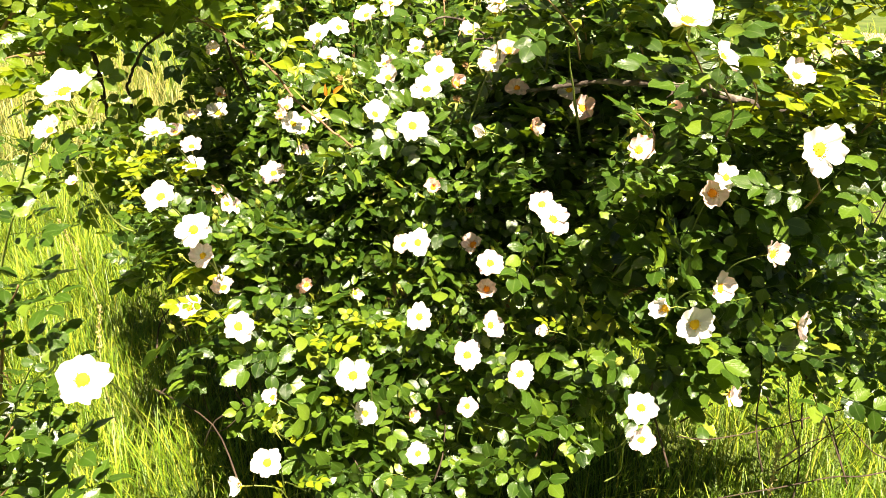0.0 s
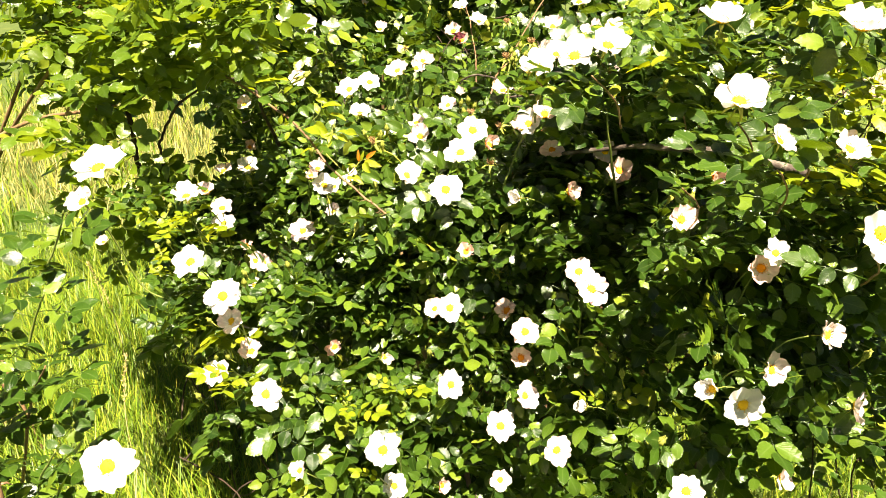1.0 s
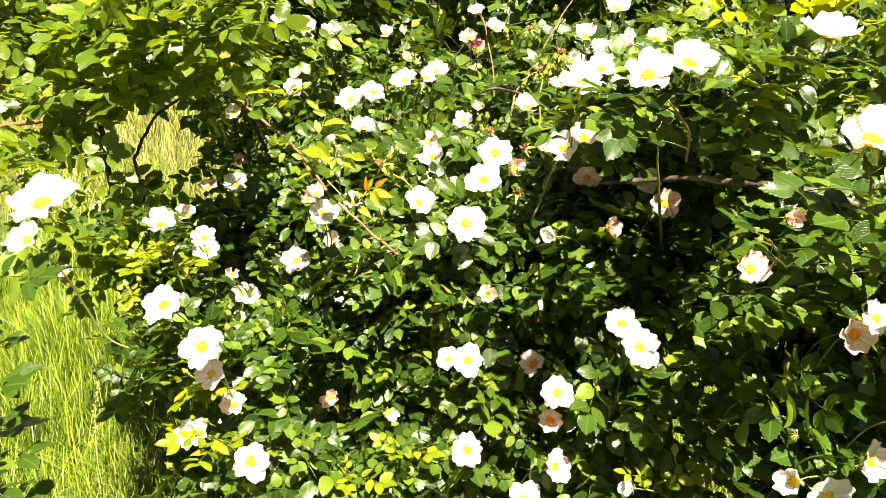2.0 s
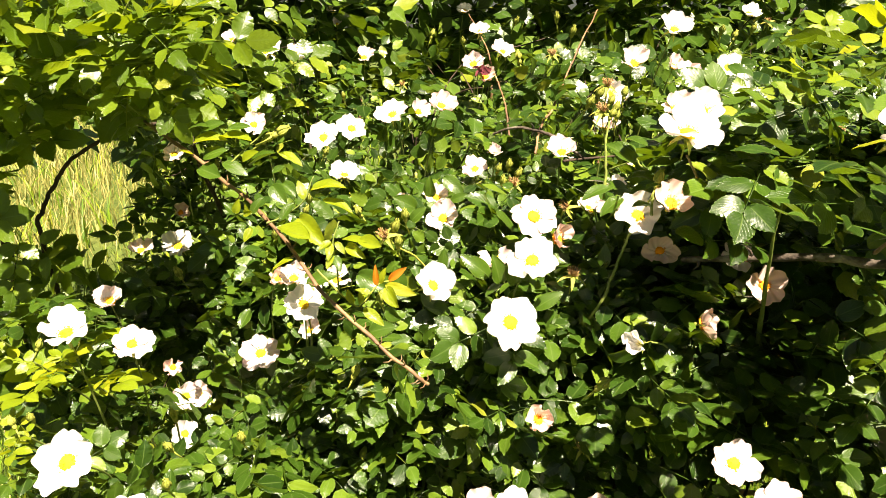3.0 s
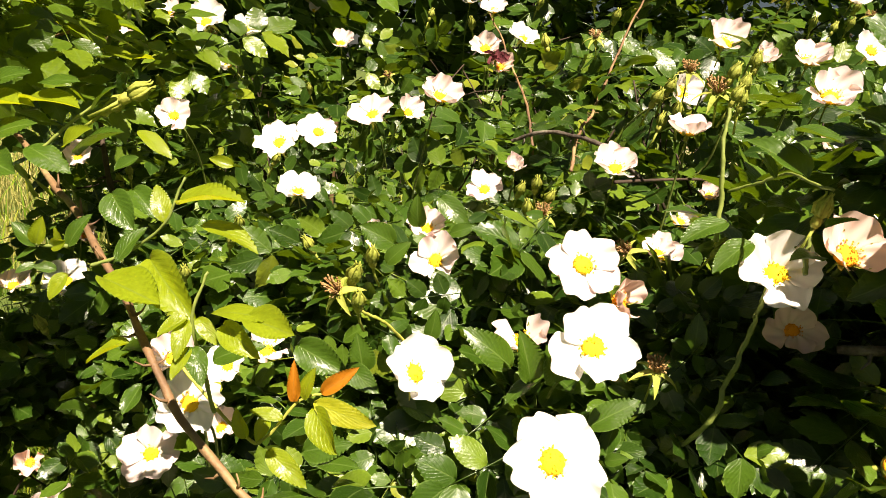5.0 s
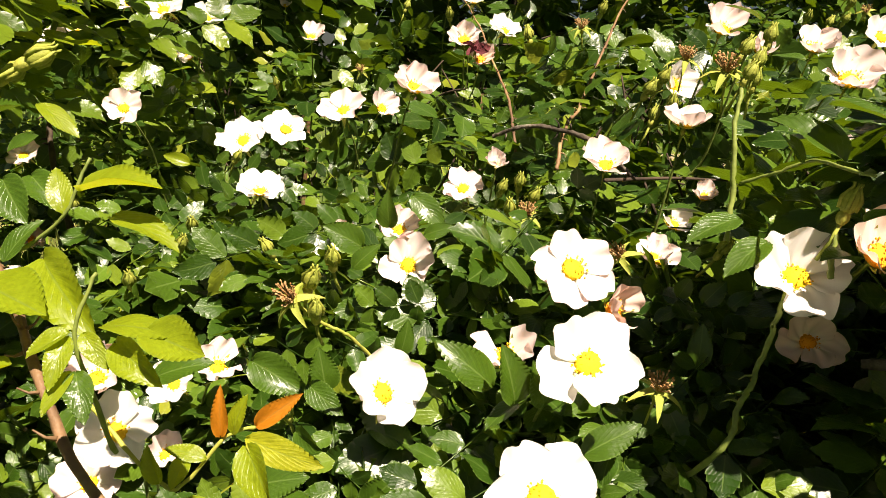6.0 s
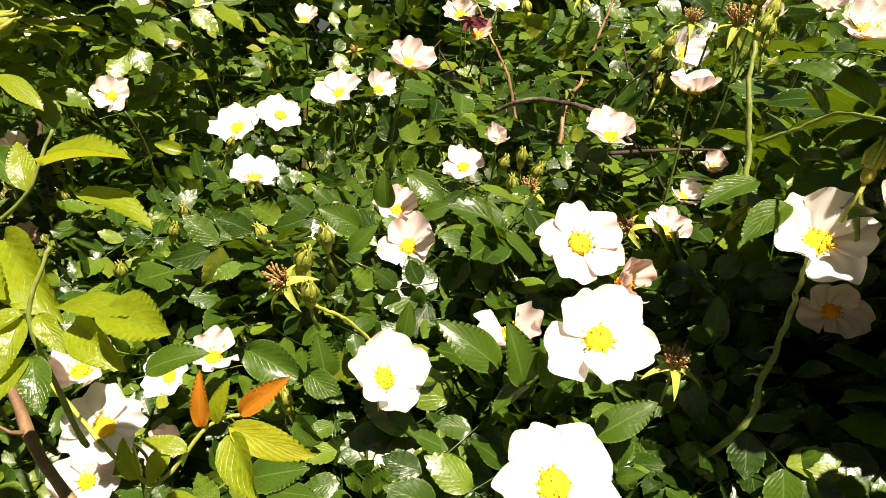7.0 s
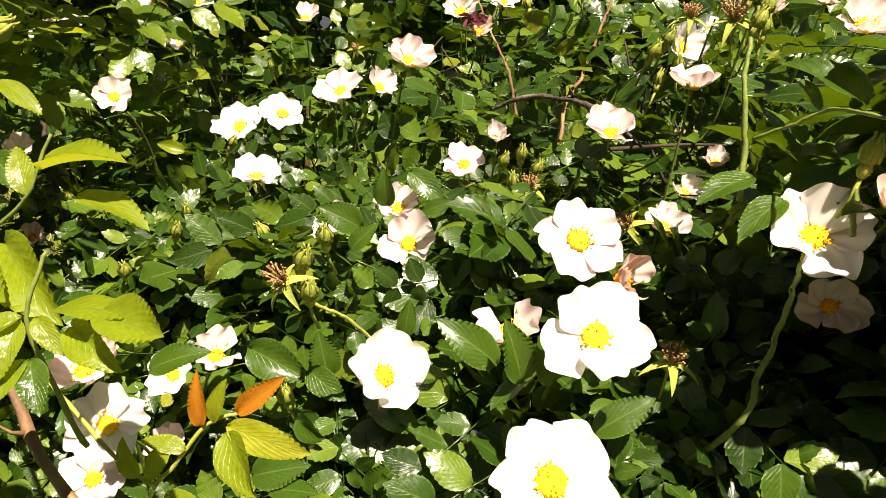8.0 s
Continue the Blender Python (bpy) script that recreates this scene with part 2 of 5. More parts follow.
def ellipsoid(c, r, axis, n=8, m=5):
    """A small rounded body along axis."""
    q = Vector((0, 0, 1)).rotation_difference(Vector(axis)).to_matrix()
    M = np.array(q)
    V, F = [], []
    for i in range(m + 1):
        th = math.pi * i / m
        for k in range(n):
            ph = 2 * math.pi * k / n
            V.append((math.sin(th) * math.cos(ph) * r[0], math.sin(th) * math.sin(ph) * r[0], math.cos(th) * r[1]))
    for i in range(m):
        for k in range(n):
            a, b = i * n + k, i * n + (k + 1) % n
            F += [(a, a + n, b), (b, a + n, b + n)]
    V = np.array(V) @ M.T + np.asarray(c)
    return V, np.array(F), np.zeros((len(V), 2))


def thing(name, base, label, category, group="", kind=""):
    ob = new(name)
    ob.empty_display_size = 0.05
    ob.matrix_basis = Matrix.Translation(base)
    return tagged(ob, label, category, group, kind)


def hang(name, mesh, parent, m=None, label="", kind=""):
    """A part, placed in the world, under a thing."""
    ob = new(name, mesh)
    ob.parent = parent
    ob.matrix_parent_inverse = Matrix.Translation(-parent.location)
    if m is not None:
        ob.matrix_basis = m
    return tagged(ob, label, kind=kind)


# ---- leaves ----
def leaflet(length, width, fold, droop, twist, teeth, r):
    """One pointed, saw-toothed leaflet along +x, upper face +z: folded at the midrib, its edges and tip curling down."""
    n = teeth
    fine = teeth > 6
    ts = np.linspace(0, 1, n + 1)
    V, U, F = [(t * length, 0, 0) for t in ts], [(t, 0.0) for t in ts], []
    def half(t):
        t = min(max(t, 0.0), 1.0)
        return max(0.0, math.sin(math.pi * t ** 0.84)) ** 0.70 * (1.05 - 0.14 * t)
    for s in (1, -1):
        inner = len(V)
        if fine:
            for t in ts:
                V.append((min(t + 0.02, 1) * length, s * 0.5 * half(t) * width / 2, 0)); U.append((t, s * 0.5))
        first = len(V)
        for i in range(n):
            t0, t1 = ts[i] + 0.05 / n, ts[i] + (1.0 if i < n - 1 else 1.0) / n
            w0, w1 = half(t0) * (0.985 if fine else 0.95), half(ts[i] + 0.72 / n) * 1.015 if i < n - 1 else 0.02
            V.append((t0 * length, s * w0 * width / 2, 0)); U.append((t0, s * 0.9))
            V.append((t1 * length, s * w1 * width / 2, 0)); U.append((t1, s * 1.0))
        tri = []
        for i in range(n):
            a, b = first + 2 * i, first + 2 * i + 1
            p, q = (inner + i, inner + i + 1) if fine else (i, i + 1)
            if fine:
                tri += [(i, i + 1, p), (i + 1, q, p)]
            tri += [(p, b, a), (p, q, b)]
            if i < n - 1:
                tri.append((q, a + 2, b))
        F += tri if s > 0 else [t[::-1] for t in tri]
    V = np.array(V)
    y = np.abs(V[:, 1]) / width
    x = V[:, 0] / length
    V[:, 2] += width * (y * math.tan(fold) - 0.8 * y * y * (0.4 + fold)) - droop * length * x ** 2 + 0.05 * length * np.sin(8 * x + r.uniform(0, 6)) * y
    c, s = np.cos(twist * x), np.sin(twist * x)
    V[:, 1], V[:, 2] = V[:, 1] * c - V[:, 2] * s, V[:, 1] * s + V[:, 2] * c
    return V, np.array(F), np.array(U)


def turn_z(V, a):
    c, s = math.cos(a), math.sin(a)
    return V @ np.array([[c, s, 0], [-s, c, 0], [0, 0, 1]])


def compound_leaf(seed, teeth):
    """A rose leaf: a thin stalk with two or three pairs of leaflets and one at the tip, along +x."""
    r = np.random.default_rng(seed)
    pairs = r.choice([2, 3, 3])
    L = 0.058 if pairs == 2 else 0.075
    line = np.array([(L * s, 0, -0.25 * L * s * s) for s in np.linspace(0, 1, 5)])
    pieces = [tube(line, [0.0007, 0.0007, 0.0006, 0.0006, 0.0005], 3)]
    pieces[0] = (pieces[0][0], pieces[0][1], np.full((len(pieces[0][0]), 2), (0.5, 0.5)))
    spots = [(1.0, 0)]
    for k in range(pairs):
        f = 0.90 - k * (0.31 if pairs == 3 else 0.42)
        spots += [(f, 1), (f, -1)]
    for f, s in spots:
        size = (0.034 if s == 0 else 0.030 * (0.78 + 0.27 * f)) * r.uniform(0.85, 1.14)
        v, fc, u = leaflet(size, size * r.uniform(0.62, 0.78), r.uniform(0.12, 0.65), r.uniform(-0.05, 0.42), r.uniform(-0.5, 0.5), teeth, r)
        tilt = r.uniform(-0.45, 0.45)
        c, q = math.cos(tilt), math.sin(tilt)
        v = v @ np.array([[1, 0, 0], [0, c, q], [0, -q, c]])
        v = turn_z(v, s * r.uniform(0.85, 1.25) + r.uniform(-0.15, 0.15))
        v = v + np.array([L * f, s * 0.0015, -0.25 * L * f * f + 0.0005])
        pieces.append((v, fc, u))
    return join(pieces)


NEAR = [compound_leaf(100 + i, 9) for i in range(12)]
FINE = [compound_leaf(100 + i, 6) for i in range(12)]
PLAIN = [compound_leaf(200 + i, 3) for i in range(8)]
LEAF_MESH, LEAFLET_MESH = {}, {}
for m in (LEAF, LIT_LEAF, YOUNG, GOLDEN, ORANGE):
    if m in (LEAF, LIT_LEAF, YOUNG):
        LEAF_MESH[m.name] = [mesh_from("leaf", *a[:2], m, a[2]) for a in NEAR]
    LEAFLET_MESH[m.name] = []
    for i in range(6):
        r = np.random.default_rng(500 + i)
        a = leaflet(0.034, 0.034 * r.uniform(0.52, 0.66), r.uniform(0.35, 0.85), r.uniform(0.0, 0.45), r.uniform(-0.6, 0.6), 15, r)
        LEAFLET_MESH[m.name].append(mesh_from("leaf", *a[:2], m, a[2]))


def axes(d, up):
    """Rotations whose x runs along d and whose z comes nearest to up; both are arrays."""
    d = d / np.linalg.norm(d, axis=-1, keepdims=True)
    y = np.cross(up, d); y /= np.linalg.norm(y, axis=-1, keepdims=True) + 1e-9
    z = np.cross(d, y)
    return np.stack([d, y, z], axis=-1)


def scatter_leaves(P, D, UP, S, shapes):
    """Many leaves as one soup of corners."""
    R = axes(D, UP)
    pick = rng.integers(0, len(shapes), len(P))
    Vs, Fs, Us, n = [], [], [], 0
    for k, (v, f, u) in enumerate(shapes):
        idx = np.where(pick == k)[0]
        if not len(idx):
            continue
        W = np.einsum("nij,vj->nvi", R[idx] * S[idx][:, None, None], v) + P[idx][:, None]
        Vs.append(W.reshape(-1, 3))
        Fs.append((f[None] + (np.arange(len(idx)) * len(v))[:, None, None]).reshape(-1, 3) + n)
        Us.append(np.tile(u, (len(idx), 1)))
        n += len(idx) * len(v)
    return np.concatenate(Vs), np.concatenate(Fs), np.concatenate(Us)


def leaf_pose(p, d, up, s):
    R = axes(np.asarray(d, float)[None], np.asarray(up, float)[None])[0]
    return Matrix.Translation(p) @ Matrix(R.tolist()).to_4x4() @ Matrix.Diagonal((s, s, s, 1))


# ---- roses ----
def petal_mesh(cup, mat, seed):
    """One notched petal along +x from the flower's middle (axis +z), raised by cup."""
    r = np.random.default_rng(seed)
    n, k = 9, 16
    V, U, F = [], [], []
    wav, ph, skew = r.uniform(0.05, 0.11), r.uniform(0, 6), r.uniform(-0.2, 0.2)
    for i in range(n + 1):
        t = i / n
        for j in range(k + 1):
            s = j / k * 2 - 1
            w = 0.06 + 0.41 * math.sin(min(1.0, t / 0.72) * math.pi / 2) ** 1.1
            notch = 0.085 * math.exp(-((s - skew) / 0.26) ** 2) + 0.42 * abs(s) ** 2.8 + 0.012 * math.sin(9 * s + ph)
            x = t * (1.03 - notch * t ** 2.5)
            y = s * w
            z = wav * math.sin(5 * s + ph) * t ** 2 + 0.16 * s * s * w * (0.4 + cup) + 0.02 * math.sin(9 * s + 7 * t)
            a0, bend = 0.22 + 0.45 * cup, -0.30 + 1.35 * cup
            steps = np.linspace(0, x, 7)[1:] - x / 12
            px = float(np.cos(a0 + bend * steps).sum()) * x / 6
            pz = float(np.sin(a0 + bend * steps).sum()) * x / 6
            a = a0 + bend * x
            V.append((px - z * math.sin(a) + 0.05, y, pz + z * math.cos(a)))
            U.append((t, s * 0.5 + 0.5))
    for i in range(n):
        for j in range(k):
            a = i * (k + 1) + j
            F += [(a, a + k + 1, a + 1), (a + 1, a + k + 1, a + k + 2)]
    return mesh_from("petal", np.array(V), F, mat, np.array(U))


def stamen_mesh(cup, mat):
    r = np.random.default_rng(int(cup * 10))
    pieces = [ellipsoid((0, 0, 0.07), (0.23, 0.08), (0, 0, 1), 12, 4)]
    for i in range(36):
        a = r.uniform(0, 2 * math.pi)
        q = (0.04 + 0.26 * r.uniform(0, 1) ** 0.6) * (1 - 0.15 * cup)
        h = 0.13 + 0.12 * cup + r.uniform(-0.03, 0.04) - 0.18 * q
        e = (q * math.cos(a), q * math.sin(a), h)
        pieces.append(tube([(0.06 * math.cos(a), 0.06 * math.sin(a), 0.02), (0.7 * e[0], 0.7 * e[1], 0.75 * h), e], [0.004, 0.003, 0.003], 3))
        pieces.append(ellipsoid(e, (0.022, 0.028), (math.cos(a), math.sin(a), 0.6), 4, 2))
    v, f, u = join(pieces)
    return mesh_from("stamen_tuft", v, f, mat, u)


def hip_mesh(sepal_bend):
    """Below the petals: the swollen green hip, five narrow sepals and the upper stalk."""
    pieces = [ellipsoid((0, 0, -0.14), (0.085, 0.15), (0, 0, 1), 8, 6), tube([(0, 0, -0.26), (0.02, 0, -0.6), (0.05, 0.01, -1.0)], [0.035, 0.028, 0.028], 5)]
    for k in range(5):
        a = 2 * math.pi * k / 5 + 0.6
        V, F = [], []
        for i in range(6):
            t = i / 5
            w = 0.10 * (1 - t) ** 0.7 + 0.008
            rr, z = 0.06 + 0.62 * t * math.cos(sepal_bend * t), -0.03 + 0.62 * t * math.sin(sepal_bend * t)
            for s in (-1, 0, 1):
                x, y = rr, s * w
                V.append((x * math.cos(a) - y * math.sin(a), x * math.sin(a) + y * math.cos(a), z + 0.03 * abs(s)))
        for i in range(5):
            for j in range(2):
                q = i * 3 + j
                F += [(q, q + 3, q + 1), (q + 1, q + 3, q + 4)]
        pieces.append((np.array(V), np.array(F), np.zeros((len(V), 2))))
    v, f, u = join(pieces)
    return mesh_from("flower", v, f, SEPAL, u)


PETALS, STAMENS = {}, {}
CUPS = (0.1, 0.25, 0.4, 0.6, 0.8, 0.9)
for c in CUPS:
    STAMENS[c, False], STAMENS[c, True] = stamen_mesh(c, STAMEN), stamen_mesh(c, AMBER)
    for mt in (WHITE, BLUSH, PINK):
        PETALS[c, mt.name] = [petal_mesh(c, mt, int(c * 100) + 7 * i) for i in range(4)]
HIP = {True: hip_mesh(-0.5), False: hip_mesh(0.6)}
ROSES = []


def rose(x, y, z, size, az, el, cup, tint, bush=None):
    """A dog rose: place of its middle, width, the way it faces (az to the right of -y, el upwards), how far it is closed, how pink."""
    bush = bush or rose_bush
    r = random.Random(int(1000 * x) * 31 + int(1000 * z))
    az, el = radians(az + r.uniform(-8, 8)), radians(el + r.uniform(-6, 6))
    ax = Vector((math.sin(az) * math.cos(el), -math.cos(az) * math.cos(el), math.sin(el)))
    c = min(CUPS, key=lambda q: abs(q - cup))
    s = size / 2 * (0.86 + 0.16 * c)
    x, y, z = Vector((x, y, z)) - ax * s * (0.08 + 0.38 * c)
    q = ax.to_track_quat("Z", "Y").to_matrix().to_4x4()
    fl = hang("flower", HIP[c < 0.5], bush, Matrix.Translation((x, y, z)) @ q @ Matrix.Rotation(r.uniform(0, 6.28), 4, "Z") @ Matrix.Diagonal((s, s, s, 1)))
    mt = WHITE if tint < 0.15 else BLUSH if tint < 0.55 else PINK
    for k in range(5):
        if c > 0.55 and k == 4 and r.random() < 0.3:
            continue
        p = new("petal", r.choice(PETALS[c, mt.name]))
        p.parent = fl
        w = r.uniform(0.88, 1.10)
        p.matrix_basis = Matrix.Rotation(2 * math.pi * k / 5 + r.uniform(-0.16, 0.16) * (1.0 if c > 0.2 else 0.5), 4, "Z") @ Matrix.Rotation(r.uniform(-0.22, 0.18), 4, "Y") @ Matrix.Rotation(r.uniform(-0.15, 0.15), 4, "X") @ Matrix.Translation((0, 0, 0.012 * (k % 3))) @ Matrix.Diagonal((w, w * r.uniform(0.95, 1.16), w, 1))
    if c < 0.85:
        st = new("stamen_tuft", STAMENS[c, mt is PINK])
        st.parent = fl
        st.matrix_basis = Matrix.Diagonal((1.18, 1.18, 1.1, 1) if c < 0.5 else (1.35, 1.35, 1.2, 1))
    if mt is PINK:
        fl["label"] = "cupped blossom flushed peach pink"
    ROSES.append((x, y, z, size, *ax))
    return fl


rose_bush = thing("rose_bush", (0.15, 1.75, GROUND), "large dog rose bush full of white and blush blossom on grass", "rose bush")
over_bush = thing("rose_bush", (-1.38, 1.92, GROUND), "leafy dog rose shrub arching over the meadow grass", "rose bush")
rear_bush = thing("hedge_shrub", (0.1, 2.75, GROUND), "dense dark green shrub behind the rose bush", "shrub")
left_bush = thing("rose_bush", (-0.62, 0.80, GROUND), "slender dog rose shrub with single white flowers in grass", "rose bush")

rose(0.046, 1.098, 1.162, 0.040, 0, 35, 0.8, 1)
rose(0.341, 0.978, 1.254, 0.048, 10, 30, 0.7, 0.8)
rose(0.226, 0.981, 1.149, 0.055, 0, 35, 0.2, 0.2)
rose(0.215, 1.039, 1.152, 0.050, -10, 40, 0.3, 0.2)
rose(0.023, 1.029, 0.960, 0.052, 0, 35, 0.1, 0)
rose(0.101, 0.995, 0.907, 0.055, -10, 40, 0.1, 0.2)
rose(0.178, 0.901, 0.933, 0.050, 0, 35, 0.2, 0.2)
rose(0.341, 0.832, 0.922, 0.050, 0, 35, 0.3, 0.1)
rose(0.402, 0.842, 1.049, 0.062, 0, 20, 0.2, 0.1)
rose(0.348, 0.822, 1.083, 0.042, -60, 10, 0.75, 0)
rose(0.014, 1.110, 1.259, 0.061, 0, 42, 0.1, 0)
rose(0.037, 1.140, 1.312, 0.058, 10, 40, 0.25, 0)
rose(0.055, 1.246, 1.328, 0.060, 5, 38, 0.25, 0.3)
rose(0.085, 1.239, 1.305, 0.045, 30, 30, 0.8, 0.7)
rose(-0.043, 1.330, 1.302, 0.050, 0, 38, 0.4, 0.3)
rose(-0.050, 1.348, 1.325, 0.040, 0, 60, 0.6, 0.4)
rose(-0.057, 1.215, 1.258, 0.056, 15, 45, 0.4, 0.1)
rose(-0.192, 1.176, 1.249, 0.047, 0, 40, 0.2, 0)
rose(-0.202, 1.179, 1.278, 0.040, 0, 55, 0.6, 0.3)
rose(-0.275, 1.327, 1.118, 0.055, 0, 30, 0.2, 0.15)
rose(-0.169, 1.786, 1.474, 0.045, 0, 50, 0.6, 0.4)
rose(-0.042, 1.452, 1.427, 0.050, 10, 50, 0.6, 0.3)
rose(0.005, 1.444, 1.342, 0.044, 0, 40, 0.4, 0.3)
rose(-0.170, 1.298, 1.232, 0.042, 40, 50, 0.6, 0.3)
rose(-0.115, 1.635, 1.391, 0.064, -15, 45, 0.25, 0.3)
rose(-0.070, 1.637, 1.397, 0.045, 40, 40, 0.6, 0.2)
rose(-0.230, 1.660, 1.347, 0.066, -10, 42, 0.2, 0.1)
rose(-0.183, 1.675, 1.362, 0.056, 20, 45, 0.3, 0.1)
rose(0.141, 1.162, 1.354, 0.056, -30, 48, 0.4, 0.1)
rose(0.111, 1.385, 1.379, 0.050, 0, 60, 0.6, 0.5)
rose(-0.180, 1.497, 1.320, 0.050, 0, 65, 0.4, 0)
rose(-0.364, 1.011, 1.174, 0.060, 0, 40, 0.2, 0)
rose(-0.310, 0.983, 1.132, 0.062, 0, 40, 0.1, 0)
rose(-0.313, 1.009, 1.078, 0.048, 0, 35, 0.3, 0.2)
rose(-0.393, 1.094, 1.256, 0.055, 0, 72, 0.5, 0.1)
rose(-0.445, 1.549, 1.192, 0.060, 0, 50, 0.3, 0)
rose(-0.476, 1.672, 1.213, 0.040, 30, 30, 0.8, 0.6)
rose(-0.501, 1.545, 1.188, 0.045, 0, 65, 0.6, 0.3)
rose(0.164, 1.136, 1.373, 0.047, -10, 35, 0.6, 0.9)
rose(0.200, 1.412, 1.491, 0.050, 0, 50, 0.6, 0.3)
rose(0.194, 1.468, 1.443, 0.050, 30, 30, 0.6, 0.1)
rose(0.210, 1.124, 1.253, 0.045, 60, 20, 0.6, 0.8)
rose(0.294, 1.179, 1.273, 0.050, 0, 30, 0.5, 0.7)
rose(0.274, 1.209, 1.298, 0.045, -10, 40, 0.3, 0.2)
rose(0.120, 1.065, 1.258, 0.035, -60, 10, 0.9, 0)
rose(0.020, 1.071, 1.075, 0.050, 0, 35, 0.2, 0.1)
rose(-0.007, 1.105, 1.058, 0.040, -20, 35, 0.4, 0.2)
rose(0.110, 1.071, 1.072, 0.045, -20, 40, 0.6, 0.6)
rose(0.136, 1.012, 1.064, 0.052, 0, 45, 0.3, 0.2)
rose(0.132, 1.026, 1.013, 0.045, 0, 45, 0.7, 0.7)
rose(0.139, 0.994, 0.964, 0.050, 40, 40, 0.5, 0.2)
rose(0.209, 0.904, 1.005, 0.035, -70, 20, 0.9, 0)
rose(-0.068, 0.879, 0.944, 0.060, -10, 35, 0.15, 0)
rose(-0.257, 0.969, 0.975, 0.058, 20, 40, 0.3, 0)
rose(-0.313, 0.639, 1.094, 0.066, 0, 30, 0.1, 0, left_bush)
rose(0.312, 0.747, 1.446, 0.060, 10, 50, 0.4, 0)
rose(0.461, 0.733, 1.316, 0.066, 20, 20, 0.3, 0)
rose(0.145, 1.068, 1.450, 0.060, 0, 60, 0.4, 0)
rose(0.178, 1.124, 1.462, 0.044, 10, 50, 0.6, 0)
rose(0.165, 0.840, 1.482, 0.052, -10, 55, 0.4, 0)
rose(0.203, 0.850, 1.492, 0.052, 10, 55, 0.4, 0)
rose(-0.351, 0.789, 1.372, 0.064, -10, 62, 0.2, 0, left_bush)
rose(-0.309, 1.066, 0.997, 0.048, 0, 50, 0.6, 0.3)
rose(-0.345, 1.003, 0.990, 0.052, 0, 45, 0.2, 0)
rose(-0.194, 0.889, 0.899, 0.035, -20, 50, 0.7, 0.2)
rose(-0.064, 0.945, 0.829, 0.045, 0, 40, 0.2, 0)
rose(0.101, 0.958, 0.835, 0.040, 0, 40, 0.5, 0.5)
rose(-0.316, 1.663, 1.485, 0.058, 0, 50, 0.4, 0.1)
rose(-0.271, 1.673, 1.480, 0.040, 30, 50, 0.5, 0.1)
rose(-0.304, 1.704, 1.438, 0.040, -20, 30, 0.85, 0.1)
rose(0.026, 1.681, 1.522, 0.045, 0, 60, 0.5, 0.1)
rose(0.066, 1.681, 1.492, 0.048, 20, 50, 0.5, 0.1)
rose(0.010, 1.599, 1.476, 0.045, -10, 50, 0.6, 0.3)
rose(0.030, 1.599, 1.456, 0.040, 0, 40, 0.7, 0.8)
rose(0.186, 1.205, 1.302, 0.041, -5, 30, 0.5, 0.9)
rose(0.030, 1.430, 1.369, 0.030, 0, 50, 0.9, 0.5)
rose(0.008, 1.200, 1.290, 0.046, -30, 50, 0.6, 0.5)
rose(-0.313, 1.528, 1.385, 0.045, 0, 30, 0.4, 0.3)
rose(0.155, 1.351, 1.417, 0.045, 0, 80, 0.6, 0.5)
rose(0.416, 0.811, 1.118, 0.045, 30, 20, 0.5, 0.5)
rose(0.482, 0.870, 0.918, 0.045, 45, 20, 0.4, 0.3)
rose(0.553, 0.859, 1.039, 0.050, 50, 10, 0.5, 0.3)
rose(0.475, 0.814, 1.164, 0.045, 20, 30, 0.6, 0.3)
rose(0.415, 0.882, 1.221, 0.045, -10, 30, 0.7, 0.8)
rose(0.423, 0.869, 1.246, 0.040, 0, 40, 0.3, 0.1)
rose(0.497, 0.886, 1.370, 0.050, 20, 50, 0.4, 0.2)
rose(0.335, 0.701, 1.416, 0.035, 30, 40, 0.5, 0.3)
rose(0.392, 1.009, 1.306, 0.040, 20, 20, 0.8, 0.9)
rose(0.246, 1.406, 1.532, 0.050, 10, 50, 0.5, 0)
rose(-0.198, 0.843, 0.815, 0.052, 0, 35, 0.2, 0)
rose(0.021, 0.932, 0.760, 0.045, 0, 35, 0.3, 0.1)
rose(0.352, 0.847, 0.856, 0.048, 0, 40, 0.5, 0.3)
rose(-0.236, 0.813, 0.797, 0.040, -50, 30, 0.6, 0)
rose(0.009, 1.022, 0.770, 0.038, 30, 30, 0.8, 0.9)
rose(-0.421, 0.862, 1.311, 0.040, 0, 40, 0.6, 0.2, left_bush)
rose(-0.585, 1.171, 1.149, 0.030, 0, 60, 0.7, 0.2)
rose(-0.481, 1.675, 1.313, 0.045, 0, 50, 0.4, 0.2)
rose(-0.190, 1.152, 0.958, 0.042, 0, 30, 0.8, 0.6)
rose(-0.091, 1.103, 0.966, 0.035, 40, 20, 0.8, 0.3)
rose(0.329, 0.876, 1.516, 0.060, 0, 75, 0.5, 0.1)
rose(0.482, 0.881, 1.509, 0.060, 0, 70, 0.6, 0.2)
rose(0.416, 0.885, 1.381, 0.035, 40, 40, 0.6, 0.2)
rose(-0.540, 1.898, 1.446, 0.050, -10, 45, 0.5, 0.4)
rose(-0.530, 1.953, 1.461, 0.045, 10, 50, 0.5, 0.3)
rose(-0.235, 1.269, 1.243, 0.034, 20, 40, 0.8, 0.8)
rose(-0.204, 1.309, 1.212, 0.040, -10, 50, 0.5, 0)
rose(0.234, 1.467, 1.346, 0.035, 0, 50, 0.8, 0.2)
rose(0.199, 1.443, 1.322, 0.045, 0, 60, 0.6, 0.1)
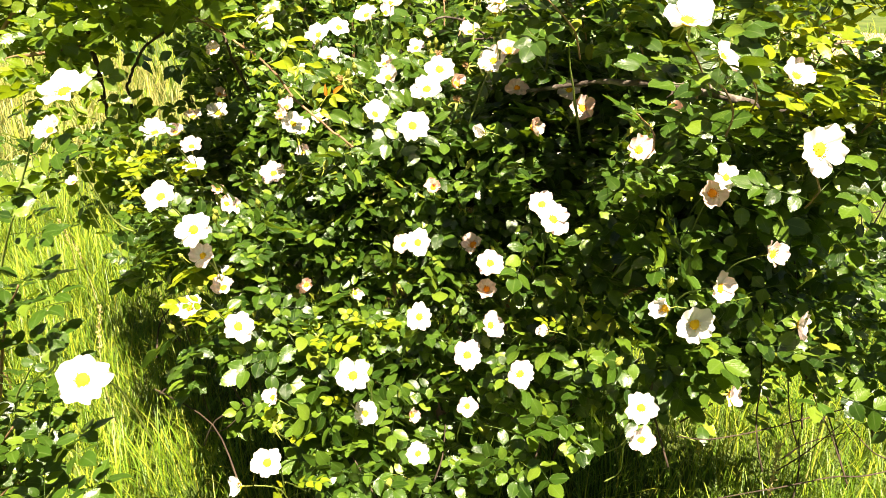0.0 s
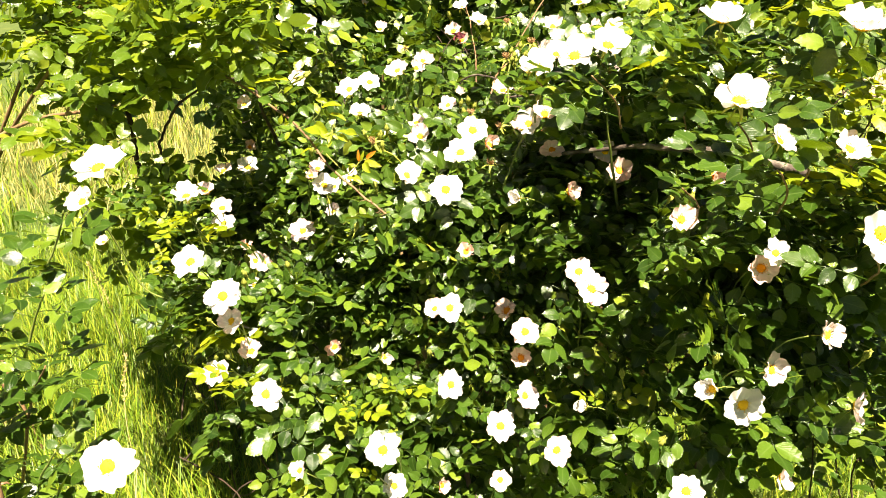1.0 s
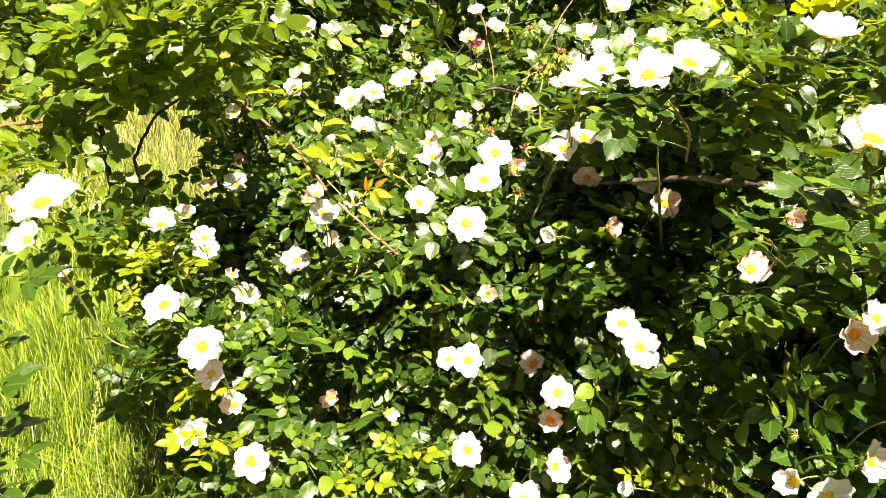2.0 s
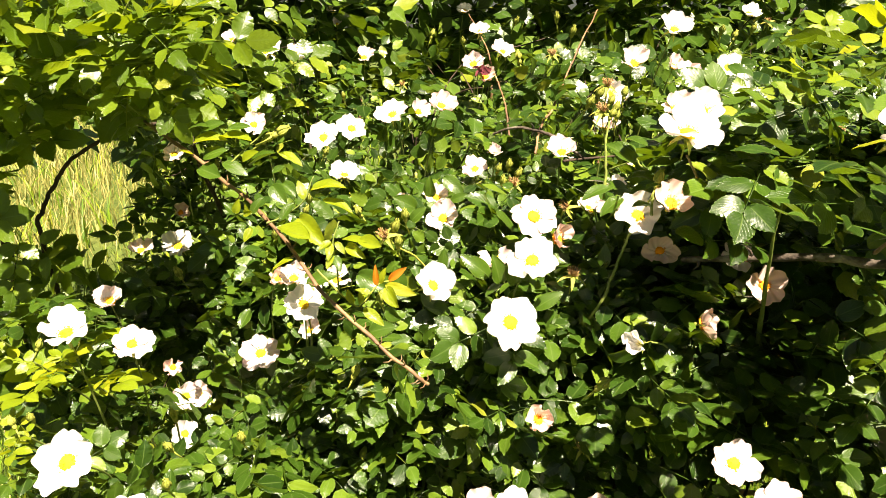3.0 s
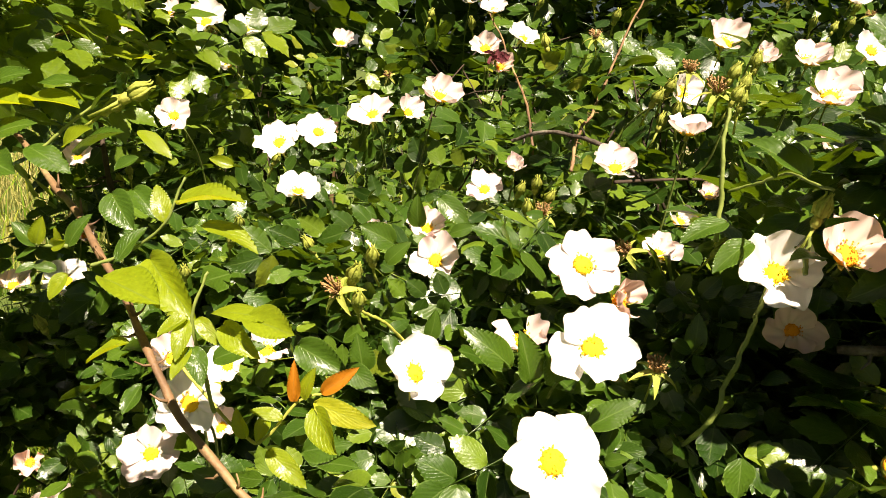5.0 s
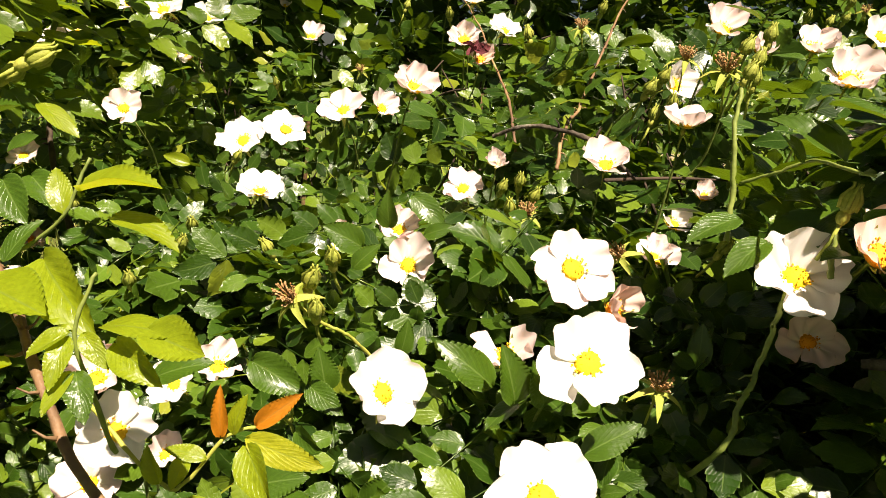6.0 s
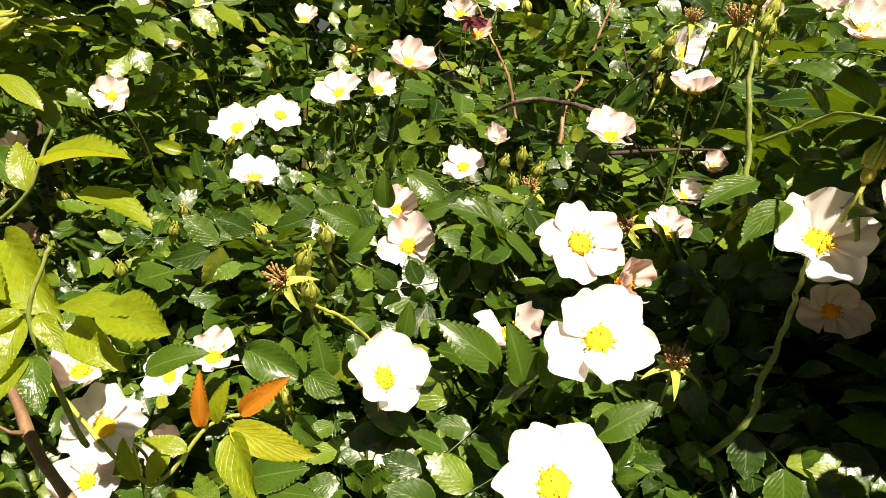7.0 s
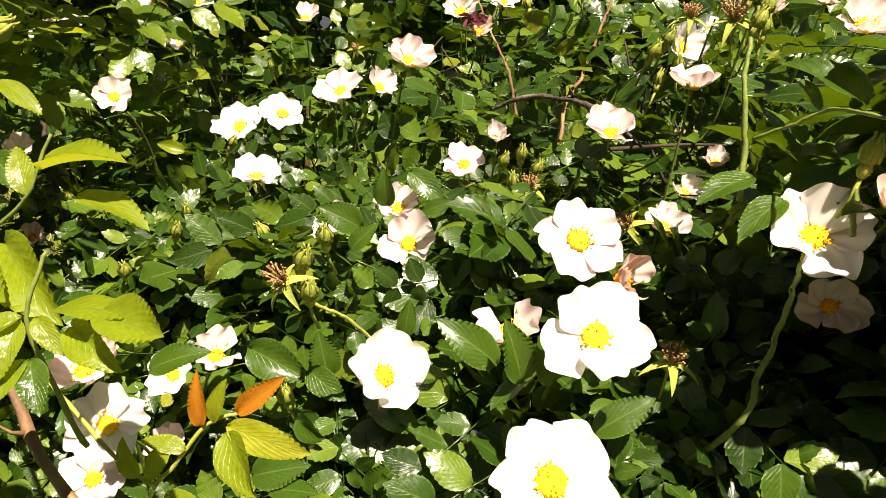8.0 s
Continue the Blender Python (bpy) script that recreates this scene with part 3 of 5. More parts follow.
rose(0.145, 1.341, 1.315, 0.042, 0, 60, 0.6, 0.3)
rose(0.194, 1.230, 1.452, 0.042, -20, 40, 0.6, 0.4)
rose(-0.093, 1.359, 1.312, 0.035, 0, 40, 0.6, 0.4)
rose(-0.374, 1.326, 1.055, 0.045, 30, 20, 0.5, 0.3)
rose(-0.375, 1.312, 1.008, 0.045, 30, 30, 0.4, 0.1)
rose(-0.432, 1.270, 1.214, 0.044, 0, 60, 0.6, 0.3)
rose(-0.357, 1.145, 1.220, 0.045, 10, 65, 0.5, 0.2)
rose(-0.203, 1.285, 1.171, 0.035, 20, 40, 0.6, 0.2)
rose(0.025, 2.075, 1.564, 0.040, 0, 50, 0.6, 0)
rose(-0.246, 2.070, 1.530, 0.030, 0, 50, 0.7, 0.2)
rose(0.305, 1.369, 1.488, 0.040, 10, 40, 0.5, 0)
rose(0.453, 1.649, 1.561, 0.040, 0, 50, 0.6, 0.1)
rose(0.135, 1.323, 1.321, 0.030, 0, 60, 0.7, 0.2)
rose(-0.419, 1.303, 1.141, 0.050, 20, 40, 0.3, 0.1)
rose(-0.411, 1.386, 1.066, 0.035, 10, 30, 0.8, 0.9)
rose(-0.375, 1.375, 1.032, 0.045, 10, 20, 0.5, 0.3)
rose(-0.408, 1.816, 1.498, 0.045, -10, 50, 0.5, 0.4)
rose(-0.028, 2.342, 1.574, 0.040, 0, 40, 0.5, 0)
rose(-0.286, 2.348, 1.561, 0.040, 0, 60, 0.6, 0.2)
rose(0.339, 1.452, 1.406, 0.040, 0, 40, 0.9, 0.5)
rose(0.256, 1.372, 1.479, 0.045, -10, 60, 0.6, 0.3)
rose(0.296, 1.527, 1.484, 0.040, 0, 60, 0.8, 0.5)

# ---- the bush: foliage below a rolling surface that carries the flowers ----
ROSE = np.array(ROSES)
N0 = np.array([0.0, -0.586, 0.81])      # outwards from the bush's front slope
V0 = np.array([0.0, 0.81, 0.586])       # up along the slope
on_slope = ROSE[(ROSE[:, 1] > 0.8) & ~((ROSE[:, 2] > 1.36) & (ROSE[:, 1] < 1.09))]
SX, SV, SW = on_slope[:, 0], on_slope[:, :3] @ V0, on_slope[:, :3] @ N0


# the dead branch lies bare: no leaf before it
BARE = [(x, y, z, 0.036, -0.2, -0.8, 0.56) for x, y, z in ((0.27, 1.138, 1.32), (0.32, 1.108, 1.326), (0.374, 1.08, 1.327), (0.43, 1.06, 1.325), (0.49, 1.057, 1.311), (0.55, 1.053, 1.295))]


def crest(x, v):
    """Height of the foliage over the slope's plane."""
    prior = 0.20 - np.clip(v - 1.95, 0, 2) * 0.11 - 0.10 * np.clip(-0.3 - x, 0, 1)
    w = np.exp(-((x[:, None] - SX) ** 2 + (v[:, None] - SV) ** 2) / (2 * 0.085 ** 2))
    lump = 0.025 * np.sin(11 * x + 3 * v) * np.sin(9 * v - 4 * x + 1) + 0.022 * np.sin(33 * x - 8 * v) * np.sin(29 * v + 11 * x)
    return (w @ SW + 0.22 * prior) / (w.sum(1) + 0.22) - 0.022 + lump


def clear_of_flowers(P, wide=0.012, ahead=0.13):
    """True where a leaf leaves the flowers open towards the side they face."""
    ok = np.ones(len(P), bool)
    for x, y, z, size, ax, ay, az in ROSES + BARE:
        d = P - np.array((x, y, z))
        a = d @ np.array((ax, ay, az))
        off = np.linalg.norm(d - a[:, None] * np.array((ax, ay, az)), axis=1)
        ok &= ~((a > -0.012) & (a < ahead) & (off < size * 0.5 + wide + 0.1 * np.clip(a, 0, 1)))
    return ok


def clear_of_sun(P, reach=0.6, share=1.0):
    """True where a leaf keeps out of the sunlight that falls on the open flowers."""
    ok = np.ones(len(P), bool)
    s = np.array(SUN)
    for x, y, z, size, ax, ay, az in ROSES + BARE:
        if x > 0.17 and y > 1.19 and z < 1.32:
            continue
        d = P - np.array((x, y, z))
        a = d @ s
        off = np.linalg.norm(d - a[:, None] * s, axis=1)
        front = x > 0.15 and y < 1.10
        ok &= ~((a > 0.01) & (a < (0.6 if front else reach)) & (off < share * (size * 0.42 + (0.02 if front else 0.010))))
    return ok


def clear_of_path(P, r=0.15):
    a, b = np.array((0.08, 0.0, 1.52)), np.array((-0.05, 0.88, 1.43))
    t = np.clip((P - a) @ (b - a) / ((b - a) @ (b - a)), 0, 1)
    return np.linalg.norm(P - a - t[:, None] * (b - a), axis=1) > r


def clear_of_opening(P):
    """True outside the small gap between bush and overhang, through which the meadow shows."""
    a, b = np.array((-0.41, 1.20, 1.37)), np.array((-1.00, 2.60, 1.10))
    d = (b - a) / np.linalg.norm(b - a)
    q = P - a
    off = q - (q @ d)[:, None] * d
    return ((q @ d) < -0.2) | (np.hypot(off[:, 0] / 0.06, off[:, 2] / 0.095) > 1)


def foliage(count, x0, x1, v0, v1, deep, power):
    x = rng.uniform(x0, x1, count)
    v = rng.uniform(v0, v1, count)
    d = deep * rng.uniform(0, 1, count) ** power
    left = np.interp(v, [1.15, 1.28, 1.42, 1.55, 1.8, 2.2, 3.2], [-0.20, -0.25, -0.37, -0.46, -0.54, -0.58, -1.2]) + 0.05 * np.sin(17 * v)
    low = np.interp(x, [-0.4, -0.1, 0.08, 0.2, 0.45, 0.75, 1.3], [1.16, 1.09, 1.11, 1.19, 1.25, 1.34, 1.43]) + 0.02 * np.sin(23 * x)
    thin = np.clip((x - 0.45) / 0.4, 0, 1) * np.clip((1.75 - v) / 0.3, 0, 1) + 0.9 * np.clip((v - 1.95) / 0.2, 0, 1) * (x > -0.5)
    right = np.interp(v, [1.2, 1.6, 1.8, 2.2, 3.0], [1.25, 1.0, 0.76, 0.80, 1.7]) + 0.05 * np.sin(21 * v + 1)
    keep = (x < right) & (x > left + 0.12 * d) & (v > low + 0.2 * d) & (rng.uniform(0, 1, count) > 0.55 * thin)
    x, v, d = x[keep], v[keep], d[keep]
    w = crest(x, v) - d
    P = np.outer(v, V0) + np.outer(w, N0)
    P[:, 0] += x
    turn = rng.uniform(0, 2 * math.pi, len(P))
    D = np.stack([np.cos(turn), np.sin(turn) - 0.35, rng.uniform(-0.35, 0.35, len(P)) - 0.1], 1)
    UP = np.array([0.10, -0.50, 0.9]) + rng.normal(0, 0.68, (len(P), 3))
    S = rng.uniform(0.62, 1.16, len(P))
    mid = P + D / np.linalg.norm(D, axis=1)[:, None] * 0.05 * S[:, None]
    tip = P + (mid - P) * 1.9
    ok = clear_of_flowers(mid, 0.018) & clear_of_flowers(P, 0.010) & clear_of_flowers(tip, 0.014) & clear_of_sun(mid) & clear_of_sun(tip, 0.3) & clear_of_path(mid) & clear_of_opening(mid) & clear_of_opening(P) & (P[:, 2] > GROUND + 0.42)
    return P[ok], D[ok], UP[ok], S[ok]


# leaves nearest to the walk, each on its own
near = foliage(420, -0.32, 0.36, 1.42, 1.95, 0.05, 1.0)
for i, (p, d, up, s) in enumerate(zip(*near)):
    if i < 210:
        hang("leaf", LEAF_MESH["leaf"][i % 12], rose_bush, leaf_pose(p, d, up, s))
# outer leaves, then the shaded inner ones, then the far side
outer = foliage(6000, -1.1, 1.25, 1.15, 2.35, 0.20, 1.0)
close = (np.abs(outer[0][:, 0] - 0.02) < 0.34) & (outer[0][:, 1] < 1.38)
for some, shapes, name in ((close, NEAR, "toothed_foliage"), (~close, FINE, "foliage")):
    v, f, u = scatter_leaves(*(q[some] for q in outer), shapes)
    hang(name, mesh_from(name, v, f, LEAF, u), rose_bush, kind="stuff")
extra = foliage(1300, -0.55, 0.15, 1.38, 1.98, 0.045, 1.0)
v, f, u = scatter_leaves(extra[0], extra[1], extra[2], extra[3] * 0.74, FINE)
hang("small_foliage", mesh_from("small_foliage", v, f, LEAF, u), rose_bush, kind="stuff")
inner = foliage(3400, -1.1, 1.25, 1.15, 2.5, 0.50, 0.8)
v, f, u = scatter_leaves(*inner, PLAIN)
hang("inner_foliage", mesh_from("inner_foliage", v, f, LEAF, u), rose_bush, kind="stuff")
back = foliage(1750, -1.6, 1.9, 2.3, 3.25, 0.35, 0.8)
v, f, u = scatter_leaves(*back, PLAIN)
hang("back_foliage", mesh_from("back_foliage", v, f, LEAF, u), rose_bush, kind="stuff")


def cane(points, r0, r1, mat, parent, label="", prickles=0, seed=0, name="cane", n=10):
    """A woody stem through a few points, with hooked prickles."""
    L = bent(points, n, min(0.002, 0.5 * r0), seed)
    R = np.linspace(r0, r1, len(L)) * (1 + 0.12 * np.sin(np.arange(len(L)) * 1.9 + seed))
    pieces = [tube(L, R, 7)]
    rr = np.random.default_rng(seed)
    for k in range(prickles):
        i = rr.integers(1, len(L) - 1)
        t = (L[i + 1] - L[i - 1]); t = t / np.linalg.norm(t)
        o = np.cross(t, rr.normal(0, 1, 3)); o /= np.linalg.norm(o)
        h = 2.2 * R[i] + 0.002
        pieces.append(tube([L[i] + o * R[i] * 0.6, L[i] + o * (R[i] + 0.5 * h) - t * 0.1 * h, L[i] + o * (R[i] + h) - t * 0.6 * h], [0.55 * R[i], 0.3 * R[i], 0.0003], 5))
    v, f, u = join(pieces)
    return hang(name, mesh_from(name, v, f, mat, u), parent, label=label), L


def shoot(points, leaves, mat="young_leaf", scale=1.0, parent=None, r0=0.0022, seed=0, start=0.25, bark=None, buds=0):
    """A leafy side shoot: a green stem with leaves that alternate along it, and a few buds at its tip."""
    parent = parent or rose_bush
    stem, L = cane(points, r0, 0.0009, bark or GREEN, parent, seed=seed, name="shoot", n=8)
    rr = np.random.default_rng(seed + 5)
    for k in range(leaves):
        f = start + (1 - start) * (k + 0.4) / leaves
        i = min(int(f * (len(L) - 1)), len(L) - 2)
        t = L[i + 1] - L[i]; t /= np.linalg.norm(t)
        a = k * 2.4 + rr.uniform(-0.4, 0.4)
        o = np.array((math.cos(a), math.sin(a), 0.15))
        d = 0.45 * t + o
        s = scale * rr.uniform(0.85, 1.1) * (1.0 if k < leaves - 2 else 0.75)
        if not clear_of_sun(L[i] + np.outer((0.03, 0.05, 0.075), s * d / np.linalg.norm(d)), 0.35).all():
            continue
        if not (clear_of_path((L[i] + 0.05 * s * d / np.linalg.norm(d))[None], 0.10)[0] and clear_of_flowers((L[i] + 0.05 * s * d / np.linalg.norm(d))[None], 0.0, 0.12)[0] and clear_of_opening((L[i] + 0.05 * s * d / np.linalg.norm(d))[None])[0]):
            continue
        lf = new("leaf", LEAF_MESH[mat][rr.integers(0, 12)])
        lf.parent = stem
        lf.matrix_basis = leaf_pose(L[i], d, np.array((0, -0.2, 1.0)) + rr.normal(0, 0.3, 3), s)
    for k in range(buds):
        q = (Vector(rr.normal(0, 0.3, 3)) + Vector((0, -0.2, 1.0))).to_track_quat("Z", "Y").to_matrix().to_4x4()
        bd = new("bud", BUD)
        bd.parent = stem
        bd.matrix_basis = Matrix.Translation(L[-1] + rr.normal(0, 0.008, 3) + np.array((0, 0, 0.006))) @ q @ Matrix.Diagonal((0.62, 0.62, 0.62, 1))
    return L


def bud_mesh():
    """A closed bud: green hip, pointed body wrapped in sepals that stand past its tip."""
    pieces = [ellipsoid((0, 0, 0.0), (0.0036, 0.005), (0, 0, 1), 7, 5), ellipsoid((0, 0, 0.0085), (0.0048, 0.0075), (0, 0, 1), 8, 6), tube([(0, 0, -0.004), (0.001, 0, -0.014), (0.004, 0.001, -0.026)], [0.0014, 0.0012, 0.0012], 5)]
    for k in range(5):
        a = k * 1.2566
        pts = [(0.0042 * math.cos(a), 0.0042 * math.sin(a), 0.004), (0.0049 * math.cos(a), 0.0049 * math.sin(a), 0.010), (0.0018 * math.cos(a + 0.3), 0.0018 * math.sin(a + 0.3), 0.0165), (0.0026 * math.cos(a + 0.6), 0.0026 * math.sin(a + 0.6), 0.019)]
        pieces.append(tube(pts, [0.0012, 0.0014, 0.0009, 0.0004], 4))
    v, f, u = join(pieces)
    return mesh_from("bud", v, f, SEPAL, u)


def spent_mesh():
    """A flower whose petals have dropped: a brown ruff of stamens on a hip with reflexed sepals."""
    r = np.random.default_rng(4)
    pieces = []
    for i in range(46):
        a, q = r.uniform(0, 6.28), r.uniform(0.002, 0.008)
        e = (q * math.cos(a), q * math.sin(a), r.uniform(0.004, 0.009))
        pieces.append(tube([(0.001 * math.cos(a), 0.001 * math.sin(a), 0), e], [0.0004, 0.0003], 3))
        pieces.append(ellipsoid(e, (0.0007, 0.0009), (math.cos(a), math.sin(a), 1), 4, 3))
    return mesh_from("withered_stamen_tuft", *join(pieces)[:2], WITHERED, join([(p[0], p[1], p[2]) for p in pieces])[2])


BUD, SPENT = bud_mesh(), spent_mesh()
WILTED = leaflet(1.0, 0.8, 0.9, 0.5, 1.2, 5, np.random.default_rng(77))


def bud(p, d, s=1.0, parent=None):
    q = Vector(d).to_track_quat("Z", "Y").to_matrix().to_4x4()
    return hang("bud", BUD, parent or rose_bush, Matrix.Translation(p) @ q @ Matrix.Diagonal((s, s, s, 1)))


def spent(x, y, z, az=0, el=50, s=1.0, parent=None):
    az, el = radians(az), radians(el)
    ax = Vector((math.sin(az) * math.cos(el), -math.cos(az) * math.cos(el), math.sin(el)))
    q = Matrix.Translation((x, y, z)) @ ax.to_track_quat("Z", "Y").to_matrix().to_4x4()
    fl = hang("spent_flower", HIP[True], parent or rose_bush, q @ Matrix.Diagonal((0.026 * s, 0.026 * s, 0.026 * s, 1)))
    st = new("withered_stamen_tuft", SPENT)
    st.parent = fl
    st.matrix_basis = Matrix.Diagonal((1 / 0.026, 1 / 0.026, 1 / 0.026, 1))
    st["label"] = "dry brown stamens"


# stalks from each flower back into the bush
stalks = []
for x, y, z, size, ax, ay, az in ROSES:
    if (z > 1.36 and y < 1.09) or (x > 0.08 and z > 1.28 and y < 1.3):
        continue
    p = np.array((x, y, z)); a = np.array((ax, ay, az))
    b = p - a * size * 0.55
    stalks.append(tube(bent([b, b - a * 0.04 + (0, 0.01, -0.02), b - a * 0.05 + (0.01 * math.sin(40 * x), 0.04, -0.10), b + (0.03 * math.sin(70 * x), 0.09, -0.16)], 5), np.linspace(0.0009, 0.0014, 16), 5))
v, f, u = join(stalks)
hang("stalk_growth", mesh_from("flower_stalks", v, f, GREEN, u), rose_bush, kind="stuff")

# main canes rise from the root and arch outwards
for k in range(16):
    a = k * 2.399
    tx, tv = 0.18 + 0.46 * math.cos(a) * (0.5 + 0.5 * ((k * 7) % 5) / 4), 1.35 + 1.3 * ((k * 5) % 16) / 16
    top = np.array([0, 0, 0]) + tv * V0 + (0.10 - max(0, tv - 1.95) * 0.3) * N0
    top[0] = tx
    root = np.array((0.15 + 0.16 * math.cos(a), 1.75 + 0.16 * math.sin(a), GROUND - 0.02))
    mid = 0.5 * (root + top) + np.array((0.1 * math.cos(a), 0.12, 0.22))
    cane([root, mid, top], 0.008, 0.003, BARK, rose_bush, prickles=14, seed=k)
# twigs inside
tw = []
for k in range(420):
    x, v = rng.uniform(-0.5, 1.1), rng.uniform(1.25, 2.7)
    w = crest(np.array([x]), np.array([v]))[0] - rng.uniform(0.05, 0.3)
    p = v * V0 + w * N0; p[0] = x
    d = rng.normal(0, 0.06, 3) + np.array((0, 0.02, -0.12))
    tw.append(tube(bent([p, p + 0.5 * d + rng.normal(0, 0.012, 3), p + d], 4), np.linspace(0.001, 0.002, 9), 4))
v, f, u = join(tw)
hang("twig_thicket", mesh_from("inner_twigs", v, f, TWIG, u), rose_bush, kind="stuff")

def lobe(count, c, r, name, mat, shapes, parent=None, size=1.0, up=(0.15, -0.5, 0.9)):
    """A rounded mass of leaves about c."""
    q = rng.normal(0, 1, (count, 3))
    q /= np.linalg.norm(q, axis=1)[:, None]
    q *= rng.uniform(0.25, 1.0, count)[:, None] ** 0.5
    P = np.array(c) + q * np.array(r) * (1 + 0.18 * np.sin(9 * q[:, :1] + 5 * q[:, 1:2]))
    D = rng.normal(0, 1, (count, 3)) * np.array((1, 1, 0.4)) + 0.5 * q
    UP = np.array(up) + rng.normal(0, 0.4, (count, 3))
    S = size * rng.uniform(0.8, 1.2, count)
    mid = P + D / np.linalg.norm(D, axis=1)[:, None] * 0.05 * S[:, None]
    ok = clear_of_flowers(mid) & clear_of_flowers(P) & clear_of_sun(mid) & clear_of_path(mid) & clear_of_opening(mid) & clear_of_opening(P)
    v, f, u = scatter_leaves(P[ok], D[ok], UP[ok], S[ok], shapes)
    hang(name, mesh_from(name, v, f, mat, u), parent or rose_bush, kind="stuff")


lobe(85, (0.64, 1.08, 1.43), (0.28, 0.26, 0.10), "shoulder_foliage", LEAF, FINE)
# the pale young-leaf colour stands in for sunlight on this part of the shoulder
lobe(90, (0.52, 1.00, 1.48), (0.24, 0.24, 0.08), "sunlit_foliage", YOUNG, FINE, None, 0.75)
lobe(70, (0.62, 0.92, 1.32), (0.18, 0.12, 0.12), "sunlit_foliage", LEAF, FINE, None, 0.85)
lobe(110, (0.47, 0.96, 1.22), (0.15, 0.07, 0.11), "shoulder_foliage", LEAF, FINE, None, 0.9)
lobe(60, (0.42, 1.05, 1.50), (0.20, 0.20, 0.06), "sunlit_foliage", LEAF, FINE, None, 0.8)
lobe(110, (0.29, 1.18, 1.30), (0.11, 0.08, 0.04), "shaded_foliage", LEAF, FINE)
lobe(130, (0.602, 0.907, 0.99), (0.20, 0.12, 0.07), "low_foliage", LEAF, FINE, None, 0.8)
lobe(75, (0.31, 1.14, 1.42), (0.10, 0.08, 0.03), "shaded_foliage", LEAF, NEAR, None, 0.9)
lobe(30, (0.33, 1.03, 1.465), (0.13, 0.09, 0.03), "shoulder_foliage", LEAF, NEAR, None, 0.9)
lobe(140, (0.28, 1.30, 1.19), (0.17, 0.18, 0.08), "shaded_foliage", LEAF, FINE)
lobe(270, (-0.62, 1.60, 1.49), (0.34, 0.20, 0.17), "overhanging_foliage", LIT_LEAF, FINE, over_bush)
lobe(70, (-0.43, 1.28, 1.50), (0.13, 0.09, 0.06), "overhanging_foliage", LIT_LEAF, FINE, over_bush, 0.9)
lobe(80, (-0.48, 1.40, 1.50), (0.20, 0.14, 0.10), "overhanging_foliage", LIT_LEAF, FINE, over_bush)
lobe(70, (-0.92, 1.75, 1.54), (0.15, 0.15, 0.18), "overhanging_foliage", LIT_LEAF, FINE, over_bush)

lobe(130, (-0.40, 1.31, 1.09), (0.14, 0.10, 0.08), "side_foliage", LEAF, FINE, None, 0.8, (0.3, -0.8, 0.7))
lobe(70, (-0.61, 1.29, 1.27), (0.09, 0.12, 0.20), "overhanging_foliage", LIT_LEAF, FINE, over_bush)
lobe(700, (0.1, 3.0, 1.62), (2.0, 0.35, 0.55), "rear_foliage", LEAF, PLAIN, rear_bush, 2.4)
lobe(950, (0.1, 2.35, 1.66), (1.3, 0.30, 0.30), "rear_foliage", LEAF, PLAIN, rear_bush, 1.8)

for k in range(8):
    a = k * 2.4
    cane([(0.1 + 0.25 * math.cos(a), 2.75 + 0.15 * math.sin(a), GROUND - 0.02), (0.1 + 0.7 * math.cos(a), 2.75 + 0.2 * math.sin(a), 0.9), (0.1 + 1.2 * math.cos(a), 2.7 + 0.25 * math.sin(a), 1.75)], 0.012, 0.004, TWIG, rear_bush, seed=200 + k)
for k, (x, y, z) in enumerate([(-0.62, 1.60, 1.55), (-0.50, 1.42, 1.50), (-0.85, 1.72, 1.60), (-0.60, 1.32, 1.36)]):
    cane([(-1.36 - 0.03 * k, 1.92, GROUND - 0.02), (-1.40 - 0.03 * k, 1.88, 0.80), (x - 0.34, y + 0.10, z - 0.10), (x, y, z)], 0.006, 0.003, BARK, over_bush, prickles=12, seed=220 + k)

# the prickly cane that leans across the front
cane([(-0.40, 1.35, 1.41), (-0.289, 1.22, 1.379), (-0.21, 1.12, 1.353), (-0.154, 1.05, 1.311), (-0.090, 1.005, 1.270), (-0.066, 1.002, 1.252)], 0.0021, 0.0015, BARK, rose_bush, "reddish prickly cane", 40, 3)
# its side shoots, leaf by leaf
FLAT, FACING = (0.1, -0.2, 1.0), (-0.1, -0.75, 0.6)


def stem(points, r0, r1, mat, label="", seed=0):
    """A thin green stem that bears single leaflets."""
    return cane(points, r0, r1, mat, rose_bush, label, 0, seed, "shoot", 6)[0]


def blade(base, tip, mat, k, up=(0.0, -0.45, 0.9), narrow=1.0):
    """One leaflet from its foot to its tip, under the stem built last."""
    b, t = Vector(base), Vector(tip)
    if not clear_of_sun(np.array([b, 0.5 * (b + t), t]), 0.2, 0.6 if b.x > 0.03 else 0.15).all():
        return
    ob = new("leaf", LEAFLET_MESH[mat][k])
    ob.parent = BEARER[-1]
    ob.matrix_parent_inverse = Matrix.Identity(4)
    ob.matrix_basis = leaf_pose(b, t - b, np.array(up) + 0.25 * np.sin(np.array((1.0, 2.0, 3.0)) * (k + 50 * b.x)), (t - b).length / 0.034) @ Matrix.Diagonal((1, narrow * (0.85 if mat == "young_leaf" else 1.0), 1, 1))


